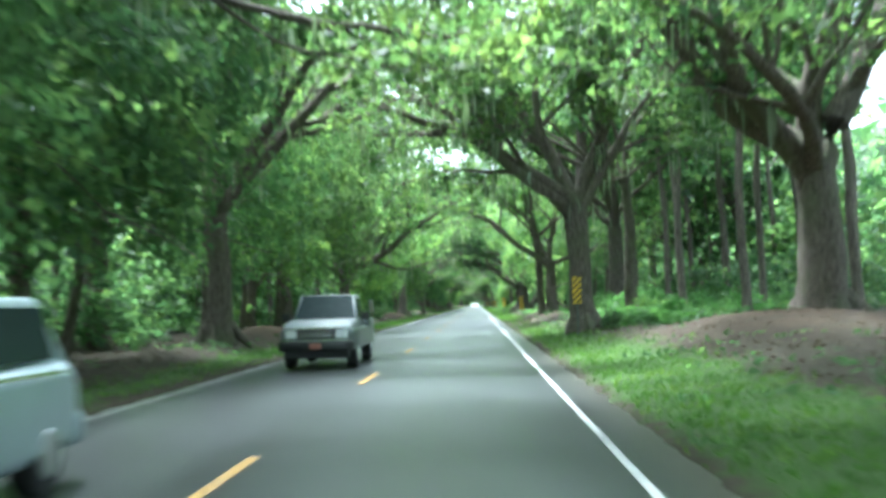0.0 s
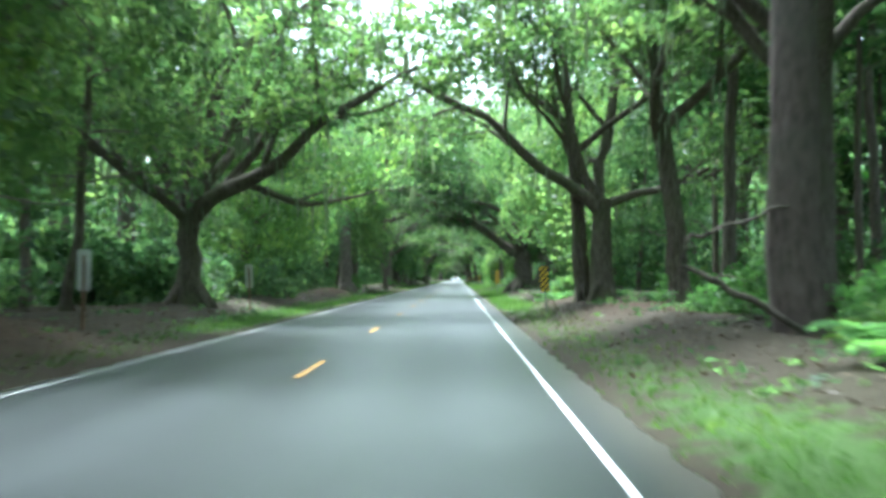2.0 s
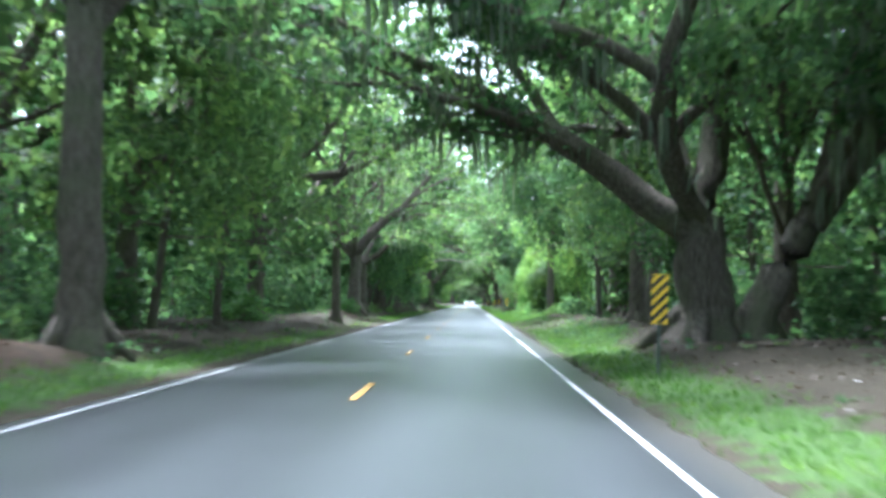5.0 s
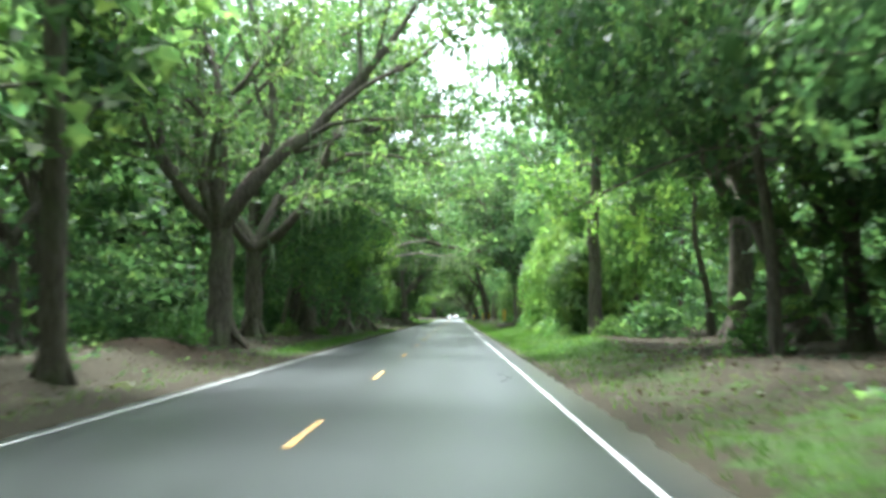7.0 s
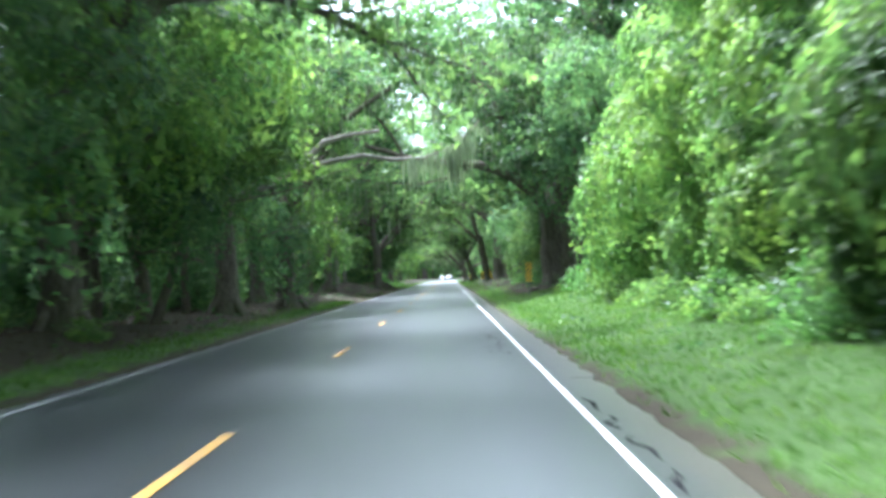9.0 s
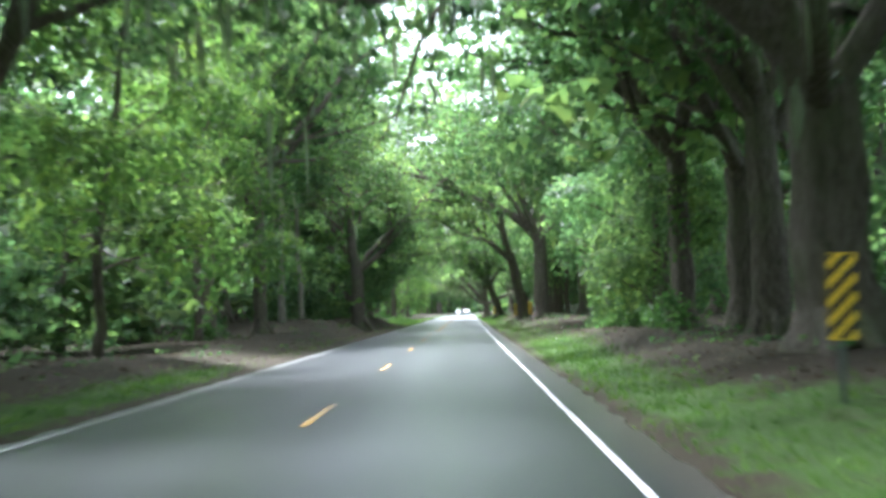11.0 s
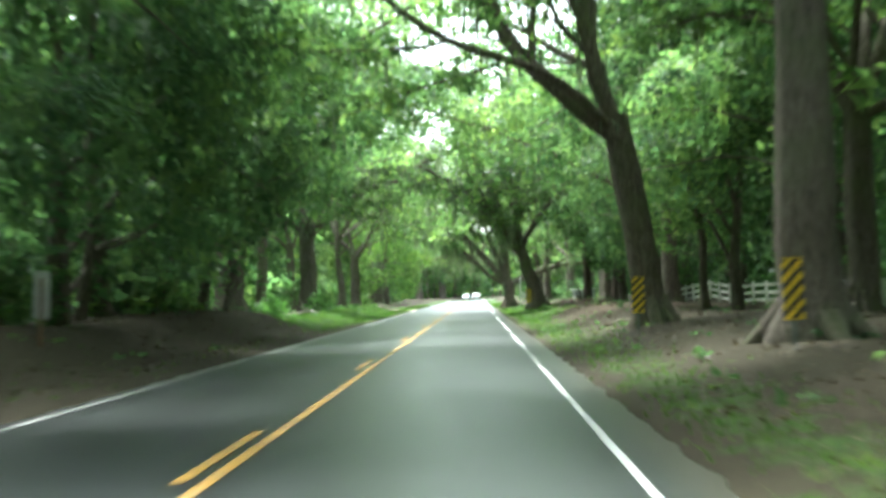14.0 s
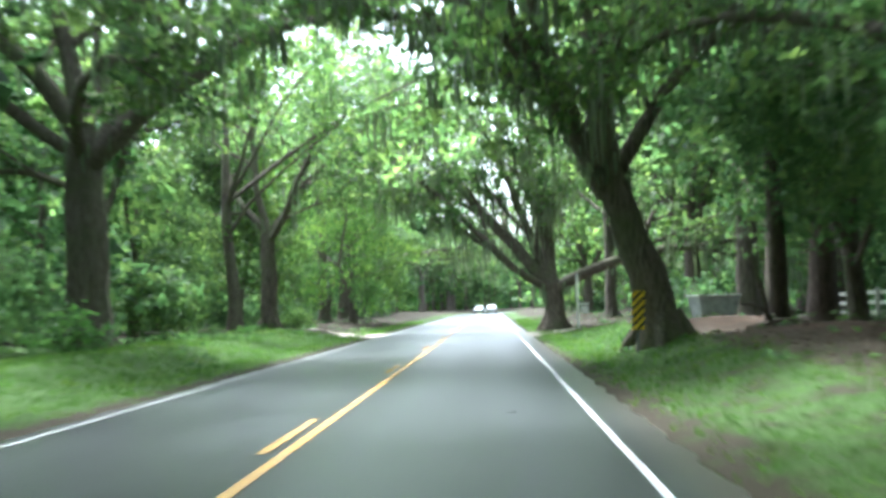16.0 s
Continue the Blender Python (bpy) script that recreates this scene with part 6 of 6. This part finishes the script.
for x, y, ln, a in [(3.42, 190.0, .8, 84), (3.43, 191.4, 1.2, 92), (3.4, 192.8, 1.0, 86), (3.41, 194.2, 1.2, 93), (3.7, 197.0, .5, 20), (2.96, 201.9, .35, 70), (2.9, 202.2, .3, 10), (2.7, 202.3, .3, 120), (2.87, 203.1, .4, 60), (2.83, 203.7, .4, 5), (2.95, 203.8, .3, 15), (2.98, 205.1, .3, 100), (2.9, 204.5, .5, 85), (2.76, 205.9, .4, 0), (2.92, 206.4, .3, 20), (2.86, 207.0, .6, 95), (2.9, 207.9, .5, 8), (3.0, 208.2, .3, 30),
                   (2.6, 210.6, .6, 5), (2.9, 211.3, .5, 95), (2.7, 165.0, .7, 75), (2.85, 166.2, .8, 95), (2.75, 167.6, .7, 80), (2.45, 253.6, .3, 20), (2.55, 330.4, .35, 100), (2.3, 352.0, .3, 40)]:
    line = [(-ln / 2 + ln * k / 6, rnd.uniform(-0.05, 0.05)) for k in range(7)]
    c, s = math.cos(radians(a)), math.sin(radians(a))
    V, F = [], []
    for k, (u, v) in enumerate(line):
        wd = 0.03 * (1 - abs(k - 3) / 4)
        for sg in (-1, 1):
            px, py = x + c * u - s * (v + sg * wd), y + s * u + c * (v + sg * wd)
            V.append((px, py, camber(px) + 0.005))
    F = [(2 * k, 2 * k + 2, 2 * k + 3, 2 * k + 1) for k in range(6)]
    put("crack", mesh_from("crack", V, F, SEAL), road)


# ---------------------------------------------------------------- vehicles
def paint(name, colour, metal=0.3):
    m, n, l, b = nodes_of(name)
    no = tex(n, l, 2.5, 4)
    r = ramp(n, [(0.3, tuple(c * 0.88 for c in colour)), (0.7, colour)])
    l.new(no.outputs["Fac"], r.inputs["Fac"])
    l.new(r.outputs["Color"], b.inputs["Base Color"])
    b.inputs["Metallic"].default_value, b.inputs["Roughness"].default_value = metal, 0.35
    b.inputs["Coat Weight"].default_value, b.inputs["Coat Roughness"].default_value = 0.2, 0.2
    return m


SILVER, SAGE, WHITE_CAR = paint("silver_paint", (0.19, 0.215, 0.225), 0.1), paint("dark_two_tone_paint", (0.1, 0.12, 0.122)), paint("white_paint", (0.34, 0.35, 0.35), 0.0)
PALE_BLUE = paint("pale_blue_paint", (0.38, 0.46, 0.5))
TINTED = plain("tinted_glass", (0.02, 0.032, 0.033), 0.16, 0, 0.1)
TINTED.node_tree.nodes["Principled BSDF"].inputs["Specular IOR Level"].default_value = 0.06
CHROME = plain("chrome", (0.7, 0.71, 0.72), 0.16, 1.0, 0.05)
RUBBER = plain("tyre_rubber", (0.025, 0.025, 0.026), 0.85, 0, 0.2)
RIM = plain("alloy_rim", (0.45, 0.46, 0.46), 0.35, 0.8, 0.1)
LAMP = plain("headlamp_glass", (0.75, 0.78, 0.78), 0.12, 0.2, 0.05)
TAIL = plain("tail_lamp_red", (0.35, 0.02, 0.015), 0.25, 0, 0.1)
DARK_PLASTIC = plain("black_plastic", (0.03, 0.03, 0.032), 0.6, 0, 0.2)
PLATE = plain("blank_plate", (0.4, 0.16, 0.13), 0.5, 0, 0.1)


def loft(sections, round_=0.05):
    """A closed body through rounded rectangles: (y, half width, bottom, top)."""
    bm = bmesh.new()
    rings = []
    for y, w, z0, z1 in sections:
        r = min(round_, w * 0.4, (z1 - z0) * 0.4)
        ring = []
        for cx, cz, a0 in ((w - r, z0 + r, -90), (w - r, z1 - r, 0), (-w + r, z1 - r, 90), (-w + r, z0 + r, 180)):
            for k in range(4):
                a = radians(a0 + 30 * k)
                ring.append(bm.verts.new((cx + r * math.cos(a), y, cz + r * math.sin(a))))
        rings.append(ring)
    for a, b in zip(rings, rings[1:]):
        for i in range(16):
            bm.faces.new((a[i], a[(i + 1) % 16], b[(i + 1) % 16], b[i]))
    bm.faces.new(rings[0])
    bm.faces.new(rings[-1][::-1])
    bmesh.ops.recalc_face_normals(bm, faces=bm.faces[:])
    return bm


def quad(corners):
    bm = bmesh.new()
    f = bm.faces.new([bm.verts.new(c) for c in corners])
    e = bmesh.ops.extrude_face_region(bm, geom=[f])
    nrm = (Vector(corners[1]) - Vector(corners[0])).cross(Vector(corners[2]) - Vector(corners[0])).normalized()
    for v in e["geom"]:
        if isinstance(v, bmesh.types.BMVert):
            v.co -= nrm * 0.02
    bmesh.ops.recalc_face_normals(bm, faces=bm.faces[:])
    return bm


def wheel(root, x, y, r, w):
    bm = bmesh.new()
    turn = Matrix.Translation((x, y, r)) @ Matrix.Rotation(radians(90), 4, "Y")
    bmesh.ops.create_cone(bm, cap_ends=True, segments=24, radius1=r, radius2=r, depth=w, matrix=turn)
    bmesh.ops.bevel(bm, geom=[e for e in bm.edges if len(e.link_faces) == 2 and any(len(f.verts) > 8 for f in e.link_faces)], offset=0.035, segments=2, affect="EDGES")
    tyre = part("wheel", bm, RUBBER, root)
    bm = bmesh.new()
    s = 1 if x > 0 else -1
    bmesh.ops.create_cone(bm, cap_ends=True, segments=20, radius1=r * 0.62, radius2=r * 0.5, depth=0.05, matrix=Matrix.Translation((x + s * w / 2, y, r)) @ Matrix.Rotation(radians(90 * s), 4, "Y"))
    part("rim", bm, RIM, tyre)


def pickup():
    """Front toward -y, on its wheels at z 0."""
    root = tagged(new("pickup_truck"), "older silver and dark two-tone pickup truck on the road", "pickup truck")
    part("body", loft([(-2.72, .86, .5, .92), (-2.6, .97, .46, 1.0), (-1.3, 1.0, .46, 1.02), (-1.2, 1.0, .46, 1.02), (2.5, 1.0, .5, 1.04), (2.68, .96, .56, 1.02)], .08), SAGE, root, "dark lower body", True)
    part("hood", loft([(-2.62, .88, .86, 1.06), (-2.45, .93, .86, 1.15), (-1.25, .95, .9, 1.24), (-1.05, .95, .9, 1.24)], .07), SILVER, root, "silver bonnet", True)
    part("cab", loft([(-1.2, .92, 1.0, 1.2), (-.55, .78, 1.0, 1.86), (.45, .78, 1.0, 1.88), (.72, .86, 1.0, 1.3)], .08), SILVER, root, "silver cab", True)
    part("bed", loft([(.72, .98, .98, 1.22), (2.62, .97, .98, 1.22)], .05), SAGE, root, "dark cargo bed", True)
    part("windscreen", quad([(-.84, -1.19, 1.245), (.84, -1.19, 1.245), (.7, -.585, 1.85), (-.7, -.585, 1.85)]), TINTED, root)
    for s in (-1, 1):
        part("side_window", quad([(s * .905, -.95, 1.28), (s * .9, .5, 1.28), (s * .8, .4, 1.76), (s * .805, -.5, 1.76)] if s > 0 else [(s * .805, -.5, 1.76), (s * .8, .4, 1.76), (s * .9, .5, 1.28), (s * .905, -.95, 1.28)]), TINTED, root)
        bm = block(bmesh.new(), s * .66 - .16, s * .66 + .16, -2.76, -2.68, .8, .98, .015)
        part("headlight", bm, LAMP, root)
        bm = block(bmesh.new(), s * 1.1 - .12, s * 1.1 + .12, -1.0, -.92, 1.2, 1.4, .02)
        part("side_mirror", bm, DARK_PLASTIC, root)
        for y in (-1.75, 1.75):
            wheel(root, s * .84, y, .38, .26)
    grille = part("grille", block(bmesh.new(), -.52, .52, -2.77, -2.69, .75, 1.0, .012), DARK_PLASTIC, root)
    for z in (.84, .89, .94):
        part("bar", block(bmesh.new(), -.47, .47, -2.785, -2.77, z - .008, z + .008), CHROME, grille)
    part("chrome_strip", block(bmesh.new(), -.9, .9, -2.74, -2.66, 1.01, 1.05, .01), CHROME, root, "bright chrome strip")
    part("bumper_trim", block(bmesh.new(), -.9, .9, -2.93, -2.7, .72, .755, .01), CHROME, root, "bright chrome lip on the bumper")
    part("bumper", loft([(-2.95, .8, .5, .7), (-2.86, .98, .48, .72), (-2.68, 1.0, .48, .72)], .05), DARK_PLASTIC, root, "dark front bumper", True)
    part("valance", block(bmesh.new(), -.85, .85, -2.8, -2.5, .3, .5, .03), DARK_PLASTIC, root)
    part("plate", block(bmesh.new(), -.15, .15, -2.97, -2.95, .53, .67), PLATE, root, "blank reddish plate")
    return root


def sedan(name, body, label, roof=0.75):
    """Front toward -y. roof: how far back the roof runs; far back makes an estate car."""
    foot = min(roof + 0.85, 2.08)
    root = tagged(new(name), label, "car")
    part("body", loft([(-2.25, .72, .38, .62), (-2.1, .84, .28, .72), (-1.1, .9, .24, .88), (.9, .9, .24, .92), (1.9, .88, .28, .94), (2.2, .8, .4, .86)], .12), body, root, "", True)
    part("cabin", loft([(-1.05, .8, .8, .9), (-.3, .68, .8, 1.4), (roof, .66, .8, 1.42), (foot, .76, .8, .94)], .1), body, root, "roof and pillars", True)
    part("windscreen", quad([(-.7, -1.02, .95), (.7, -1.02, .95), (.58, -.36, 1.36), (-.58, -.36, 1.36)]), TINTED, root)
    part("rear_window", quad([(.66, foot - .02, .97), (-.66, foot - .02, .97), (-.56, roof + .05, 1.37), (.56, roof + .05, 1.37)]), TINTED, root)
    for s in (-1, 1):
        c = [(s * .795, -.85, .95), (s * .775, foot - .3, .97), (s * .69, roof, 1.34), (s * .705, -.28, 1.34)]
        part("side_window", quad(c if s > 0 else c[::-1]), TINTED, root)
        part("headlight", block(bmesh.new(), s * .62 - .15, s * .62 + .15, -2.22, -2.0, .58, .7, .02), LAMP, root)
        part("tail_lamp", block(bmesh.new(), s * .64 - .16, s * .64 + .16, 2.05, 2.21, .66, .8, .02), TAIL, root)
        part("side_mirror", block(bmesh.new(), s * .98 - .09, s * .98 + .09, -.72, -.62, .92, 1.05, .02), body, root)
        part("belt_trim", block(bmesh.new(), s * .905 - .008, s * .905 + .008, -1.0, 1.6, .86, .89, .003), CHROME, root)
        for y in (-1.4, 1.35):
            wheel(root, s * .78, y, .32, .21)
    part("front_bumper", loft([(-2.36, .6, .3, .5), (-2.25, .84, .28, .52), (-2.05, .88, .28, .52)], .06), DARK_PLASTIC, root, "", True)
    part("rear_bumper", loft([(2.05, .88, .3, .55), (2.22, .84, .3, .55), (2.32, .6, .34, .52)], .06), body, root, "", True)
    return root


truck = pickup()
truck.matrix_basis = pose(-1.52, 26.9, camber(1.5), 0, 0.9, 0) @ Matrix.Diagonal((0.84, 0.9, 0.9, 1))
car = sedan("car", PALE_BLUE, "pale blue-grey estate car in the oncoming lane", 1.75)
car.matrix_basis = pose(-2.15, 7.05, camber(2.0), 0, 0.9, 0) @ Matrix.Diagonal((1.03, 1, 1.09, 1))
far_car = sedan("car", WHITE_CAR, "pale grey car far ahead on the road")
far_car.matrix_basis = pose(1.7 + float(road_x(527)), 527, camber(1.7), 0, 0, 180)
far_two = sedan("car", SILVER, "silver car far ahead on the road")
far_two.matrix_basis = pose(-1.7 + float(road_x(538)), 538, camber(1.7), 0, 0, -6)
